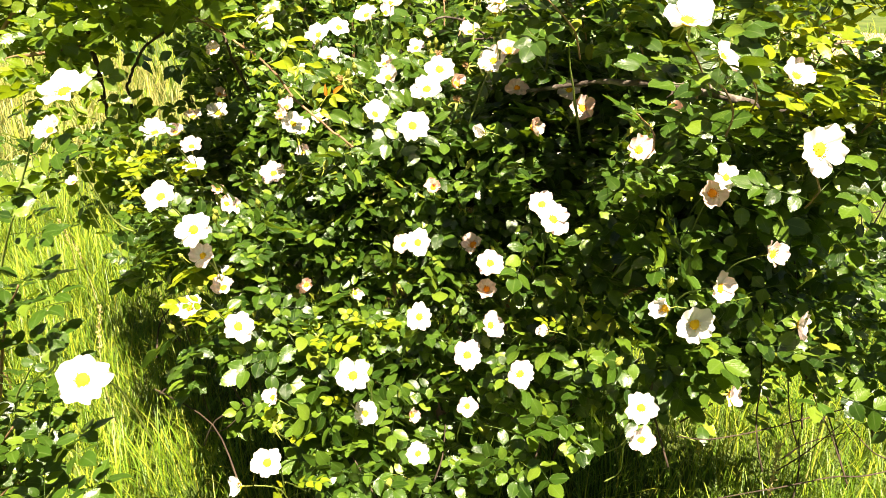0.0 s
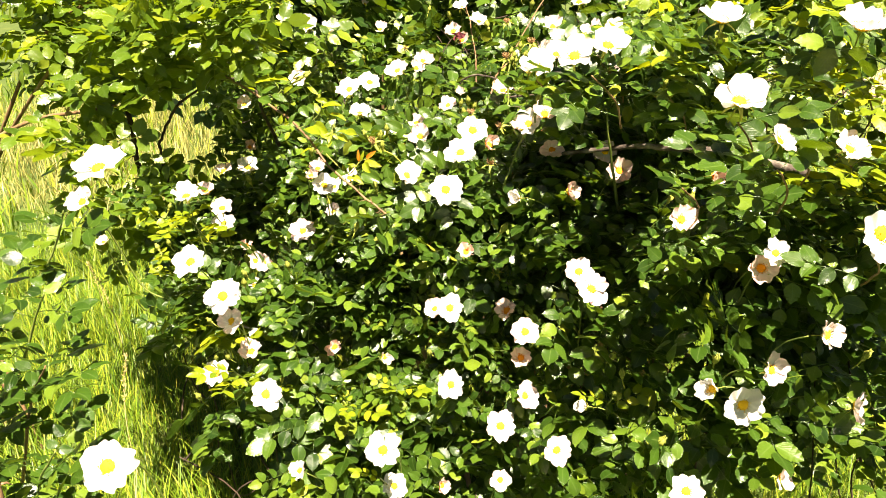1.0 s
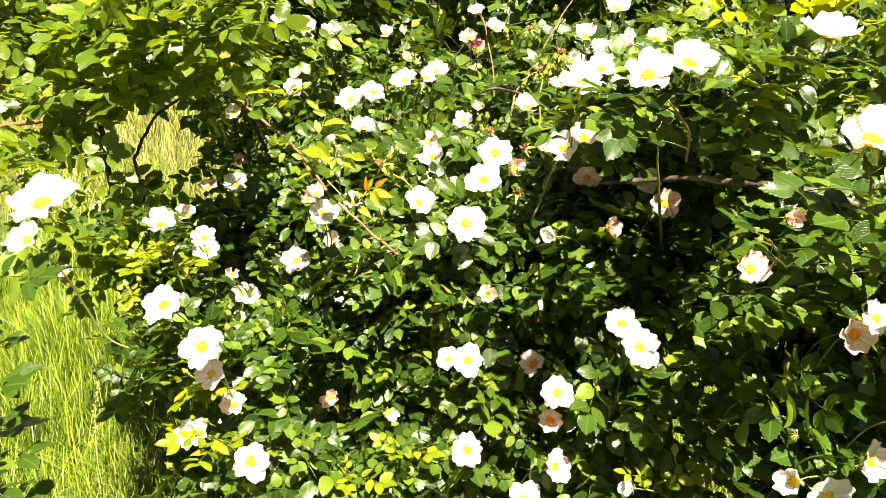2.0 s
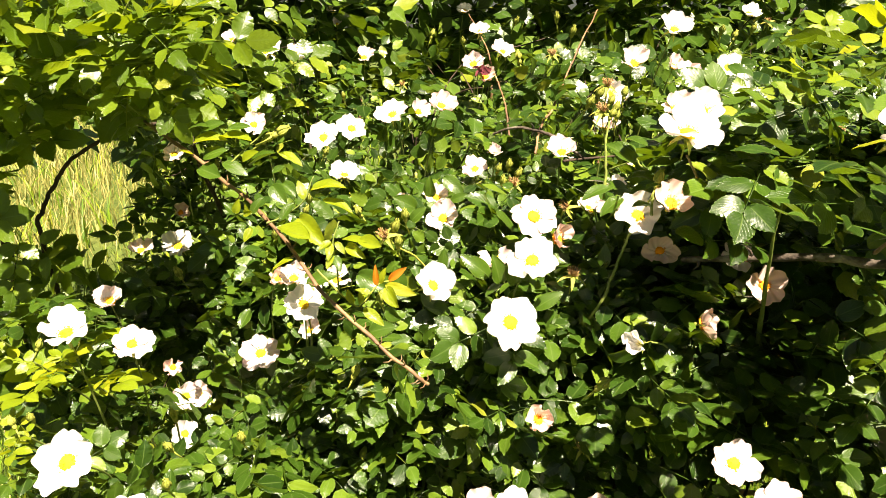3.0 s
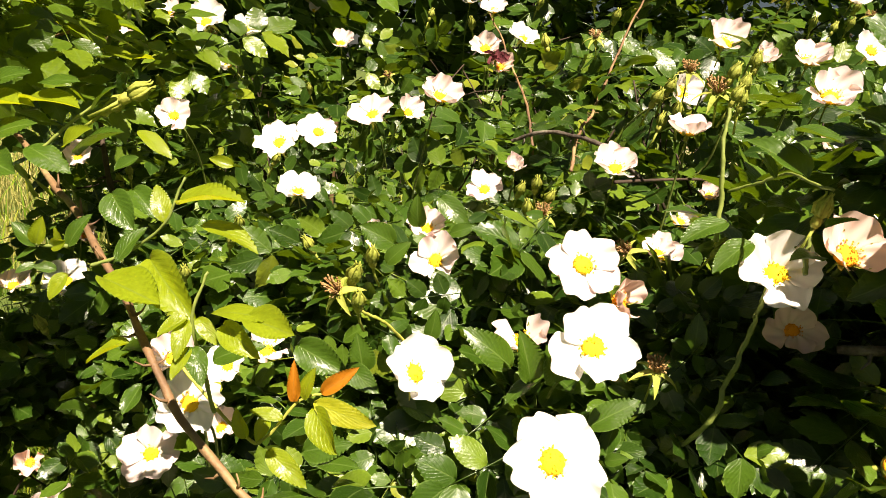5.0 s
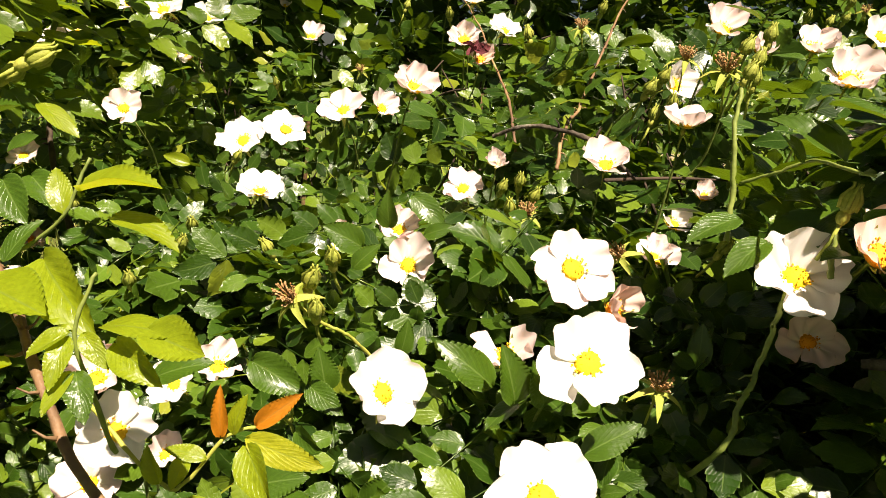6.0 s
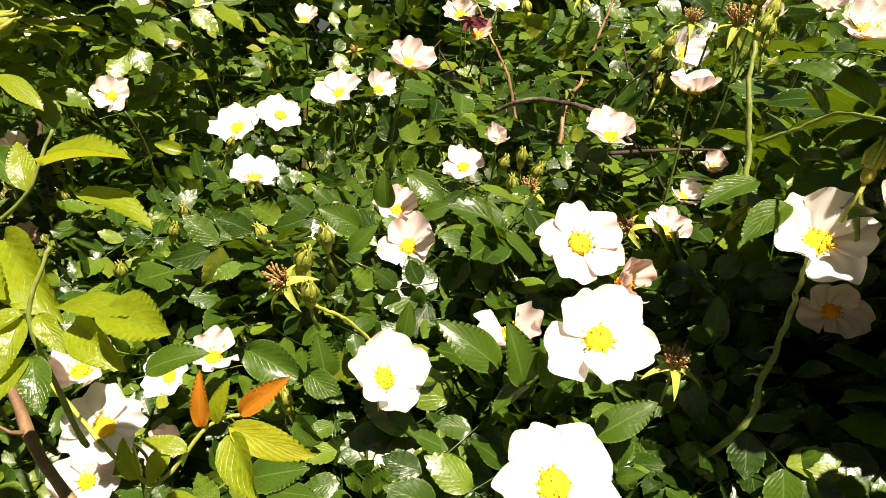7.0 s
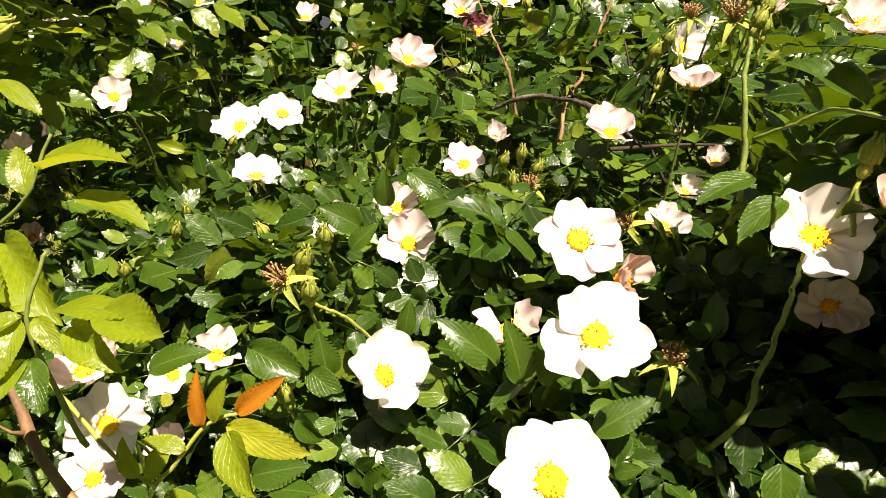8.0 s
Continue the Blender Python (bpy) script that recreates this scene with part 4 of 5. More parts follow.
BEARER = [stem([(-0.209, 1.101, 1.356), (-0.199, 1.102, 1.36), (-0.188, 1.103, 1.366), (-0.175, 1.1, 1.378), (-0.167, 1.105, 1.398)], 0.0009, 0.0006, GREEN, seed=401)]
blade((-0.168, 1.097, 1.387), (-0.141, 1.089, 1.399), "young_leaf", 0)
blade((-0.168, 1.102, 1.385), (-0.151, 1.101, 1.386), "young_leaf", 1)
blade((-0.159, 1.1, 1.378), (-0.133, 1.088, 1.379), "young_leaf", 2)
blade((-0.191, 1.118, 1.4), (-0.167, 1.107, 1.403), "young_leaf", 3)
blade((-0.197, 1.132, 1.414), (-0.179, 1.124, 1.407), "young_leaf", 4)
blade((-0.207, 1.127, 1.395), (-0.196, 1.129, 1.402), "leaf", 5)
blade((-0.198, 1.125, 1.387), (-0.184, 1.112, 1.38), "leaf", 0, FACING)
blade((-0.206, 1.12, 1.386), (-0.193, 1.105, 1.374), "leaf", 1, FACING)
blade((-0.195, 1.08, 1.358), (-0.165, 1.062, 1.354), "young_leaf", 5, FLAT)
blade((-0.179, 1.091, 1.364), (-0.157, 1.061, 1.352), "young_leaf", 0, FACING)
blade((-0.195, 1.096, 1.36), (-0.188, 1.101, 1.377), "leaf", 2, FACING)
blade((-0.175, 1.1, 1.378), (-0.18, 1.105, 1.395), "young_leaf", 3, FACING)
BEARER.append(stem([(-0.141, 1.05, 1.314), (-0.141, 1.036, 1.34), (-0.143, 1.032, 1.361), (-0.138, 1.036, 1.377)], 0.0009, 0.0005, GREEN, seed=402))
blade((-0.144, 1.032, 1.361), (-0.154, 1.026, 1.357), "young_leaf", 1)
blade((-0.145, 1.032, 1.36), (-0.145, 1.019, 1.353), "young_leaf", 2, FACING)
blade((-0.141, 1.032, 1.361), (-0.133, 1.025, 1.355), "young_leaf", 3, FACING)
blade((-0.136, 1.032, 1.363), (-0.114, 1.023, 1.37), "young_leaf", 4, FLAT)
blade((-0.123, 1.027, 1.364), (-0.104, 1.015, 1.363), "young_leaf", 5, FLAT)
blade((-0.132, 1.031, 1.359), (-0.119, 1.018, 1.354), "young_leaf", 0, FACING)
blade((-0.143, 1.029, 1.351), (-0.147, 1.017, 1.346), "young_leaf", 4, FACING)
blade((-0.142, 1.029, 1.351), (-0.136, 1.017, 1.345), "leaf", 2, FACING)
blade((-0.182, 1.072, 1.332), (-0.201, 1.071, 1.326), "young_leaf", 1, FLAT)
BEARER.append(stem([(-0.224, 1.113, 1.361), (-0.239, 1.114, 1.361)], 0.0011, 0.0006, GREEN, seed=403))
blade((-0.239, 1.114, 1.36), (-0.247, 1.112, 1.372), "leaf", 0, FACING)
blade((-0.239, 1.114, 1.361), (-0.235, 1.112, 1.374), "young_leaf", 1, FACING)
blade((-0.224, 1.113, 1.361), (-0.217, 1.112, 1.377), "leaf", 2, FACING)
blade((-0.227, 1.114, 1.361), (-0.23, 1.111, 1.369), "young_leaf", 3, FACING)
blade((-0.239, 1.114, 1.359), (-0.246, 1.108, 1.357), "leaf", 4, FACING)
blade((-0.232, 1.114, 1.36), (-0.223, 1.109, 1.365), "young_leaf", 5, FACING)
blade((-0.229, 1.111, 1.35), (-0.237, 1.107, 1.353), "leaf", 0, FACING)
blade((-0.224, 1.11, 1.349), (-0.23, 1.102, 1.339), "young_leaf", 1, FACING)
blade((-0.239, 1.112, 1.352), (-0.245, 1.106, 1.351), "leaf", 2, FACING)
BEARER.append(stem([(-0.249, 1.141, 1.4), (-0.232, 1.145, 1.416), (-0.22, 1.147, 1.425), (-0.203, 1.142, 1.43)], 0.0009, 0.0006, GREEN, seed=404))
blade((-0.28, 1.147, 1.418), (-0.252, 1.139, 1.429), "young_leaf", 0)
blade((-0.257, 1.148, 1.423), (-0.227, 1.137, 1.428), "young_leaf", 1)
blade((-0.285, 1.151, 1.43), (-0.268, 1.143, 1.44), "leaf", 2)
blade((-0.272, 1.143, 1.405), (-0.252, 1.136, 1.418), "leaf", 3)
blade((-0.254, 1.142, 1.402), (-0.231, 1.129, 1.397), "leaf", 4)
blade((-0.276, 1.141, 1.396), (-0.253, 1.128, 1.391), "leaf", 5)
blade((-0.229, 1.14, 1.399), (-0.21, 1.134, 1.418), "leaf", 0)
blade((-0.236, 1.141, 1.403), (-0.222, 1.133, 1.415), "young_leaf", 1)
blade((-0.223, 1.146, 1.421), (-0.215, 1.139, 1.436), "leaf", 2)
blade((-0.273, 1.15, 1.43), (-0.255, 1.142, 1.441), "leaf", 3)
blade((-0.25, 1.15, 1.432), (-0.23, 1.141, 1.439), "leaf", 4)
blade((-0.282, 1.145, 1.408), (-0.291, 1.136, 1.413), "young_leaf", 5)
bud((-0.205, 1.140, 1.428), (1.0, 0.1, 0.6), 0.8)
bud((-0.217, 1.146, 1.421), (0.9, 0.0, 0.7), 0.7)
# sprig flushed orange and yellow
BEARER.append(stem([(-0.162, 1.074, 1.323), (-0.145, 1.064, 1.308), (-0.128, 1.058, 1.297), (-0.122, 1.057, 1.299), (-0.109, 1.059, 1.315), (-0.1, 1.061, 1.318)], 0.0008, 0.0006, SEPAL, "pale stem of young orange and yellow leaves", 405))
blade((-0.111, 1.059, 1.315), (-0.111, 1.057, 1.332), "orange_leaf", 0, FACING, 0.55)
blade((-0.107, 1.059, 1.316), (-0.105, 1.057, 1.33), "young_leaf", 3, FACING)
blade((-0.1, 1.061, 1.318), (-0.086, 1.059, 1.331), "orange_leaf", 1, FACING, 0.55)
blade((-0.103, 1.059, 1.315), (-0.079, 1.046, 1.312), "golden_leaf", 4, FACING, 0.72)
blade((-0.115, 1.057, 1.308), (-0.128, 1.057, 1.313), "young_leaf", 4, FACING)
blade((-0.103, 1.058, 1.313), (-0.091, 1.041, 1.302), "young_leaf", 5, FACING)
blade((-0.121, 1.054, 1.295), (-0.105, 1.041, 1.289), "young_leaf", 2, FACING)
blade((-0.13, 1.056, 1.299), (-0.135, 1.056, 1.311), "young_leaf", 0, FACING)
blade((-0.122, 1.058, 1.308), (-0.124, 1.048, 1.303), "young_leaf", 1, FACING)
shoot([(-0.38, 1.29, 1.45), (-0.39, 1.27, 1.50), (-0.36, 1.25, 1.55)], 6, "lit_leaf", 1.0, seed=24, start=0.2, buds=2)
# shoots that overhang on the far side of the cane, sunlight put into their leaf colour
for k, (x, y, z) in enumerate([(-0.62, 1.42, 1.50), (-0.52, 1.38, 1.44), (-0.45, 1.40, 1.52), (-0.36, 1.42, 1.46), (-0.58, 1.30, 1.40), (-0.70, 1.50, 1.44), (-0.66, 1.36, 1.30), (-0.80, 1.58, 1.36), (-0.76, 1.62, 1.50), (-0.88, 1.70, 1.42), (-0.30, 1.50, 1.50), (-0.60, 1.55, 1.56), (-0.72, 1.44, 1.56)]):
    shoot([(x - 0.12, y + 0.12, z - 0.07), (x - 0.07, y + 0.06, z - 0.02), (x, y, z)], 7, "young_leaf" if k in (3, 8) else "lit_leaf", 1.05, over_bush if x < -0.4 else rose_bush, seed=40 + k, r0=0.003, start=0.2, bark=BARK if k % 2 else None)
# sunlit shoots at the near right shoulder, three brightened by the young-leaf colour
for k, (x, y, z) in enumerate([(0.185, 0.84, 1.47), (0.312, 0.747, 1.435), (0.461, 0.733, 1.30), (0.50, 0.886, 1.36), (0.335, 0.70, 1.40), (0.145, 1.068, 1.44), (0.40, 0.80, 1.40), (0.55, 0.80, 1.38), (0.62, 0.86, 1.30), (0.30, 0.95, 1.43), (0.42, 0.98, 1.42), (0.24, 1.10, 1.46), (0.34, 1.15, 1.47), (0.58, 1.02, 1.42), (0.70, 0.95, 1.36), (0.48, 1.16, 1.48), (0.26, 1.26, 1.46), (0.64, 0.74, 1.22), (0.30, 0.86, 1.34)]):
    shoot([(x + 0.06, y + 0.12, z - 0.09), (x + 0.04, y + 0.06, z - 0.05), (x, y, z - 0.012)], 9, "young_leaf" if k in (3, 7, 13) else "leaf", 1.0, seed=70 + k, r0=0.0014, start=0.15, bark=BARK, buds=2 if k in (7, 9, 13) else 0)
# leaves between the flowers that the walk ends before
BEARER.append(stem([(-0.02, 1.30, 1.22), (0.0, 1.24, 1.26), (0.02, 1.20, 1.285)], 0.0014, 0.0009, GREEN, seed=421))
blade((0.009, 1.164, 1.278), (0.003, 1.157, 1.308), "leaf", 0, FACING)
blade((0.025, 1.167, 1.276), (0.018, 1.159, 1.301), "leaf", 1, FACING)
blade((-0.0, 1.18, 1.279), (-0.026, 1.174, 1.304), "leaf", 2, FACING)
blade((0.012, 1.168, 1.276), (-0.007, 1.158, 1.272), "leaf", 3, FLAT)
blade((0.045, 1.159, 1.252), (0.069, 1.153, 1.275), "leaf", 4)
blade((0.101, 1.19, 1.247), (0.106, 1.186, 1.272), "leaf", 5, FACING)
blade((0.093, 1.189, 1.242), (0.102, 1.176, 1.234), "leaf", 0, FLAT)
blade((0.103, 1.193, 1.241), (0.12, 1.177, 1.245), "leaf", 1, FACING)
blade((0.094, 1.185, 1.228), (0.113, 1.168, 1.228), "leaf", 2, FACING)
blade((0.059, 1.162, 1.228), (0.067, 1.153, 1.237), "leaf", 3)
blade((0.132, 1.226, 1.273), (0.131, 1.223, 1.301), "leaf", 4, FACING)
blade((0.117, 1.168, 1.208), (0.099, 1.159, 1.228), "leaf", 5, FACING)
blade((0.215, 1.197, 1.191), (0.212, 1.187, 1.23), "leaf", 0, FACING)
blade((0.208, 1.206, 1.182), (0.195, 1.199, 1.21), "leaf", 1, FACING)
blade((0.136, 1.182, 1.207), (0.117, 1.172, 1.224), "leaf", 2, FLAT)
blade((0.182, 1.225, 1.209), (0.203, 1.21, 1.233), "leaf", 3, FLAT)
blade((0.191, 1.224, 1.243), (0.2, 1.205, 1.235), "leaf", 4, FLAT)
blade((0.158, 1.244, 1.269), (0.155, 1.241, 1.296), "leaf", 5, FACING)
blade((-0.145, 1.28, 1.244), (-0.109, 1.259, 1.234), "leaf", 0, FACING)
blade((-0.094, 1.272, 1.226), (-0.099, 1.27, 1.257), "leaf", 1, FACING)
blade((-0.082, 1.274, 1.238), (-0.074, 1.27, 1.263), "leaf", 2, FACING)
blade((-0.106, 1.265, 1.236), (-0.085, 1.245, 1.227), "leaf", 3, FACING)
blade((-0.047, 1.276, 1.253), (-0.041, 1.271, 1.277), "leaf", 4, FACING)
blade((-0.11, 1.239, 1.216), (-0.091, 1.221, 1.214), "leaf", 5, FACING)
blade((-0.064, 1.189, 1.198), (-0.052, 1.179, 1.222), "leaf", 0, FACING)
blade((-0.038, 1.179, 1.205), (-0.029, 1.172, 1.239), "leaf", 1, FACING)
blade((-0.202, 1.262, 1.237), (-0.171, 1.255, 1.258), "leaf", 2, FACING)
blade((-0.126, 1.187, 1.212), (-0.1, 1.174, 1.227), "leaf", 3, FACING)
blade((-0.115, 1.18, 1.208), (-0.093, 1.166, 1.221), "leaf", 4, FLAT)
blade((-0.064, 1.233, 1.224), (-0.037, 1.214, 1.222), "leaf", 5, FLAT)
blade((-0.058, 1.328, 1.328), (-0.062, 1.319, 1.352), "leaf", 0, FACING)
blade((-0.076, 1.33, 1.312), (-0.102, 1.321, 1.329), "leaf", 1, FACING)
blade((-0.043, 1.343, 1.35), (-0.021, 1.322, 1.336), "leaf", 2, FACING)
blade((-0.082, 1.312, 1.301), (-0.068, 1.306, 1.321), "leaf", 3, FACING)
blade((-0.034, 1.315, 1.327), (-0.017, 1.306, 1.337), "leaf", 4, FACING)
blade((-0.205, 1.49, 1.31), (-0.214, 1.485, 1.328), "leaf", 5, FACING)
blade((-0.255, 1.542, 1.333), (-0.279, 1.536, 1.342), "young_leaf", 0, FACING)
# leafy stem with a bud cluster, and the leaves that overhang close to the end of the walk
BEARER.append(stem([(0.111, 1.177, 1.365), (0.111, 1.18, 1.39), (0.11, 1.183, 1.408), (0.112, 1.19, 1.431), (0.118, 1.199, 1.454)], 0.0016, 0.0010, GREEN, seed=411))
blade((0.113, 1.102, 1.414), (0.093, 1.118, 1.434), "leaf", 0, FLAT)
blade((0.115, 1.109, 1.423), (0.106, 1.118, 1.435), "leaf", 3, FLAT)
blade((0.105, 1.107, 1.435), (0.12, 1.091, 1.435), "leaf", 1, FLAT)
blade((0.109, 1.122, 1.411), (0.101, 1.12, 1.424), "leaf", 2, FACING)
blade((0.117, 1.161, 1.407), (0.113, 1.174, 1.414), "leaf", 4, FACING)
blade((0.041, 1.23, 1.412), (0.07, 1.22, 1.401), "leaf", 5, FLAT)
blade((0.08, 1.219, 1.397), (0.061, 1.219, 1.415), "leaf", 0, FLAT)
blade((0.105, 1.189, 1.388), (0.088, 1.193, 1.401), "leaf", 1, FLAT)
blade((0.09, 1.203, 1.4), (0.103, 1.205, 1.41), "leaf", 2, FLAT)
blade((0.136, 1.229, 1.476), (0.12, 1.233, 1.488), "leaf", 3, FLAT)
blade((0.155, 1.212, 1.457), (0.141, 1.22, 1.462), "leaf", 4, FLAT)
blade((0.108, 1.175, 1.416), (0.121, 1.171, 1.425), "leaf", 5, FLAT)
blade((0.117, 1.198, 1.431), (0.101, 1.196, 1.419), "leaf", 0, FACING)
blade((0.134, 1.145, 1.471), (0.121, 1.145, 1.467), "young_leaf", 1, FLAT)
blade((0.087, 1.307, 1.487), (0.098, 1.309, 1.498), "leaf", 2, FLAT)
blade((0.104, 1.287, 1.454), (0.09, 1.294, 1.476), "leaf", 3, FACING)
blade((0.112, 1.287, 1.454), (0.1, 1.293, 1.476), "leaf", 4, FACING)
blade((0.101, 1.29, 1.465), (0.077, 1.291, 1.46), "leaf", 5, FLAT)
blade((0.128, 1.105, 1.391), (0.136, 1.096, 1.4), "leaf", 1, FLAT)
blade((0.115, 1.175, 1.377), (0.087, 1.166, 1.374), "leaf", 2, FLAT)
blade((0.127, 1.167, 1.368), (0.102, 1.156, 1.359), "leaf", 3, FLAT)
blade((0.078, 1.218, 1.394), (0.069, 1.211, 1.385), "leaf", 4, FLAT)
blade((0.096, 1.207, 1.396), (0.111, 1.2, 1.394), "leaf", 5, FLAT)
blade((0.14, 1.12, 1.371), (0.121, 1.113, 1.378), "leaf", 0, FLAT)
stem([(0.114, 1.179, 1.394), (0.123, 1.165, 1.402), (0.131, 1.151, 1.41), (0.123, 1.115, 1.411), (0.125, 1.1, 1.41)], 0.0009, 0.0008, GREEN, seed=412)
stem([(0.152, 1.151, 1.355), (0.152, 1.154, 1.365), (0.153, 1.156, 1.374), (0.156, 1.158, 1.386)], 0.0016, 0.0011, GREEN, seed=413)
bud((0.155, 1.156, 1.384), (0.25, 0.0, 1.0), 0.9)
for p in ((0.113, 1.199, 1.455), (0.119, 1.194, 1.449), (0.129, 1.205, 1.462), (0.114, 1.193, 1.443), (0.122, 1.200, 1.440)):
    bud(p, (0.4 * math.sin(900 * p[0]), -0.2, 1.0), 0.62)
spent(0.109, 1.203, 1.448, -20, 65, 0.9)
cane([(0.085, 1.26, 1.14), (0.098, 1.19, 1.21), (0.108, 1.143, 1.265), (0.117, 1.148, 1.288), (0.122, 1.148, 1.303), (0.131, 1.156, 1.325), (0.14, 1.164, 1.34), (0.145, 1.171, 1.351)], 0.0017, 0.0012, GREEN, rose_bush, "green-brown stem with thick joints", 5, 414, "shoot")
shoot([(0.30, 1.18, 1.20), (0.27, 1.14, 1.30), (0.25, 1.10, 1.385)], 8, "leaf", 1.1, seed=96, r0=0.003, start=0.2)
shoot([(0.25, 1.30, 1.28), (0.235, 1.22, 1.37), (0.215, 1.17, 1.45)], 8, "leaf", 1.1, seed=95, r0=0.003, start=0.2)
# grey dead branch and red stems
cane([(0.20, 1.18, 1.300), (0.30, 1.12, 1.325), (0.374, 1.08, 1.327), (0.43, 1.06, 1.325), (0.60, 1.05, 1.28)], 0.0030, 0.0075, DEAD, rose_bush, "dead grey lichened branch", 4, 5, "dead_branch")
cane([(0.03, 1.47, 1.385), (0.055, 1.445, 1.397), (0.085, 1.422, 1.397), (0.115, 1.41, 1.388), (0.15, 1.43, 1.36)], 0.0018, 0.0026, DEAD, rose_bush, "dead grey branch", 4, 6, "dead_branch")
cane([(0.06, 1.50, 1.36), (0.060, 1.56, 1.407), (0.058, 1.607, 1.428), (0.051, 1.678, 1.459), (0.042, 1.763, 1.502), (0.02, 1.86, 1.55)], 0.0016, 0.0010, BARK, rose_bush, "red thorny stem", 16, 7)
cane([(0.09, 1.46, 1.36), (0.099, 1.490, 1.391), (0.124, 1.536, 1.415), (0.143, 1.573, 1.442), (0.181, 1.648, 1.498), (0.23, 1.74, 1.56)], 0.0020, 0.0012, BARK, rose_bush, "red thorny stem", 18, 8)
cane([(-0.367, 1.539, 1.243), (-0.42, 1.62, 1.30), (-0.46, 1.70, 1.36)], 0.004, 0.003, TWIG, rose_bush, "red-brown cane", 8, 9)
cane([(-0.40, 1.46, 1.40), (-0.444, 1.406, 1.391), (-0.476, 1.403, 1.379), (-0.515, 1.396, 1.351), (-0.534, 1.389, 1.325), (-0.548, 1.379, 1.293), (-0.552, 1.370, 1.262), (-0.56, 1.42, 1.10)], 0.0022, 0.0030, TWIG, rose_bush, "dark bare branch", 4, 10)
# bud clusters and spent flowers
for p in [(-0.100, 1.205, 1.32), (-0.088, 1.215, 1.33), (-0.095, 1.20, 1.305), (0.03, 1.40, 1.345), (0.045, 1.40, 1.35), (0.055, 1.395, 1.34), (0.038, 1.39, 1.33), (-0.30, 1.05, 1.12), (0.15, 1.43, 1.43), (0.165, 1.44, 1.44), (0.17, 1.42, 1.42), (-0.11, 1.16, 1.15), (-0.09, 1.17, 1.14), (0.225, 1.14, 1.385)]:
    bud(p, (random.uniform(-0.4, 0.4), -0.5, 1.0), random.uniform(0.75, 0.95))
cane([(-0.064, 1.232, 1.270), (-0.079, 1.217, 1.290), (-0.093, 1.210, 1.300), (-0.098, 1.208, 1.314)], 0.0011, 0.0009, SEPAL, rose_bush, "pale green bud stem", 0, 51, "bud_stem")
cane([(0.06, 1.39, 1.28), (0.045, 1.395, 1.315), (0.04, 1.395, 1.335)], 0.0014, 0.0011, SEPAL, rose_bush, "pale green bud stem", 0, 52, "bud_stem")
# bare dark twigs below the thin side, and a brown stem under the overhang
cane([(0.410, 0.867, 0.847), (0.450, 0.849, 0.856), (0.520, 0.855, 0.866), (0.604, 0.880, 0.871), (0.750, 0.920, 0.882), (0.950, 1.017, 0.877)], 0.0008, 0.0012, TWIG, rose_bush, "bare dark twig", 3, 61, "twig")
cane([(0.450, 0.819, 0.772), (0.553, 0.825, 0.789), (0.627, 0.832, 0.802), (0.707, 0.837, 0.809), (0.900, 0.917, 0.817)], 0.0008, 0.0012, TWIG, rose_bush, "bare dark twig", 3, 62, "twig")
cane([(0.700, 0.987, 1.027), (0.662, 0.946, 0.950), (0.617, 0.905, 0.906), (0.638, 0.873, 0.849), (0.652, 0.829, 0.793)], 0.0008, 0.0012, TWIG, rose_bush, "bare dark twig", 3, 63, "twig")
cane([(0.560, 0.987, 1.027), (0.550, 0.953, 0.975), (0.533, 0.898, 0.920), (0.518, 0.856, 0.870), (0.530, 0.837, 0.807)], 0.0008, 0.0012, TWIG, rose_bush, "bare dark twig", 2, 64, "twig")
cane([(0.810, 0.987, 1.027), (0.731, 0.966, 0.998), (0.679, 0.952, 0.966), (0.627, 0.954, 0.975), (0.570, 0.947, 0.937)], 0.0008, 0.0012, TWIG, rose_bush, "bare dark twig", 2, 65, "twig")
cane([(-0.64, 1.46, 0.95), (-0.63, 1.43, 1.18), (-0.625, 1.41, 1.32), (-0.64, 1.42, 1.43)], 0.006, 0.005, TWIG, rose_bush, "brown cane", 6, 66)
# young yellowish sprigs on the front
for k, (x, y, z) in enumerate([(-0.185, 0.865, 0.852), (-0.165, 0.813, 0.805), (-0.132, 0.981, 0.955), (-0.246, 1.033, 0.958), (-0.076, 1.037, 0.957), (-0.078, 0.903, 0.877), (-0.43, 1.06, 1.17), (-0.40, 1.10, 1.22), (-0.46, 1.12, 1.12), (0.25, 0.90, 1.02)]):
    shoot([(x + 0.01, y + 0.07, z - 0.08), (x, y + 0.03, z - 0.03), (x, y, z)], 3, "young_leaf", 0.62, seed=160 + k, r0=0.0012, start=0.4, buds=2 if k % 3 == 0 else 0)
for k, (x, y, z) in enumerate([(-0.44, 1.12, 1.20), (-0.40, 1.05, 1.13), (-0.46, 1.10, 1.08), (-0.36, 1.04, 1.05), (-0.42, 1.18, 1.24), (-0.49, 1.18, 1.16), (-0.34, 0.98, 1.01), (-0.41, 1.00, 1.07), (-0.50, 1.14, 1.23), (-0.29, 0.93, 1.03)]):
    shoot([(x + 0.01, y + 0.09, z - 0.09), (x, y + 0.04, z - 0.03), (x, y, z + 0.01)], 6, "leaf" if k % 3 else "young_leaf", 0.78, seed=300 + k, r0=0.0013, start=0.3, buds=1 if k % 3 == 0 else 0)
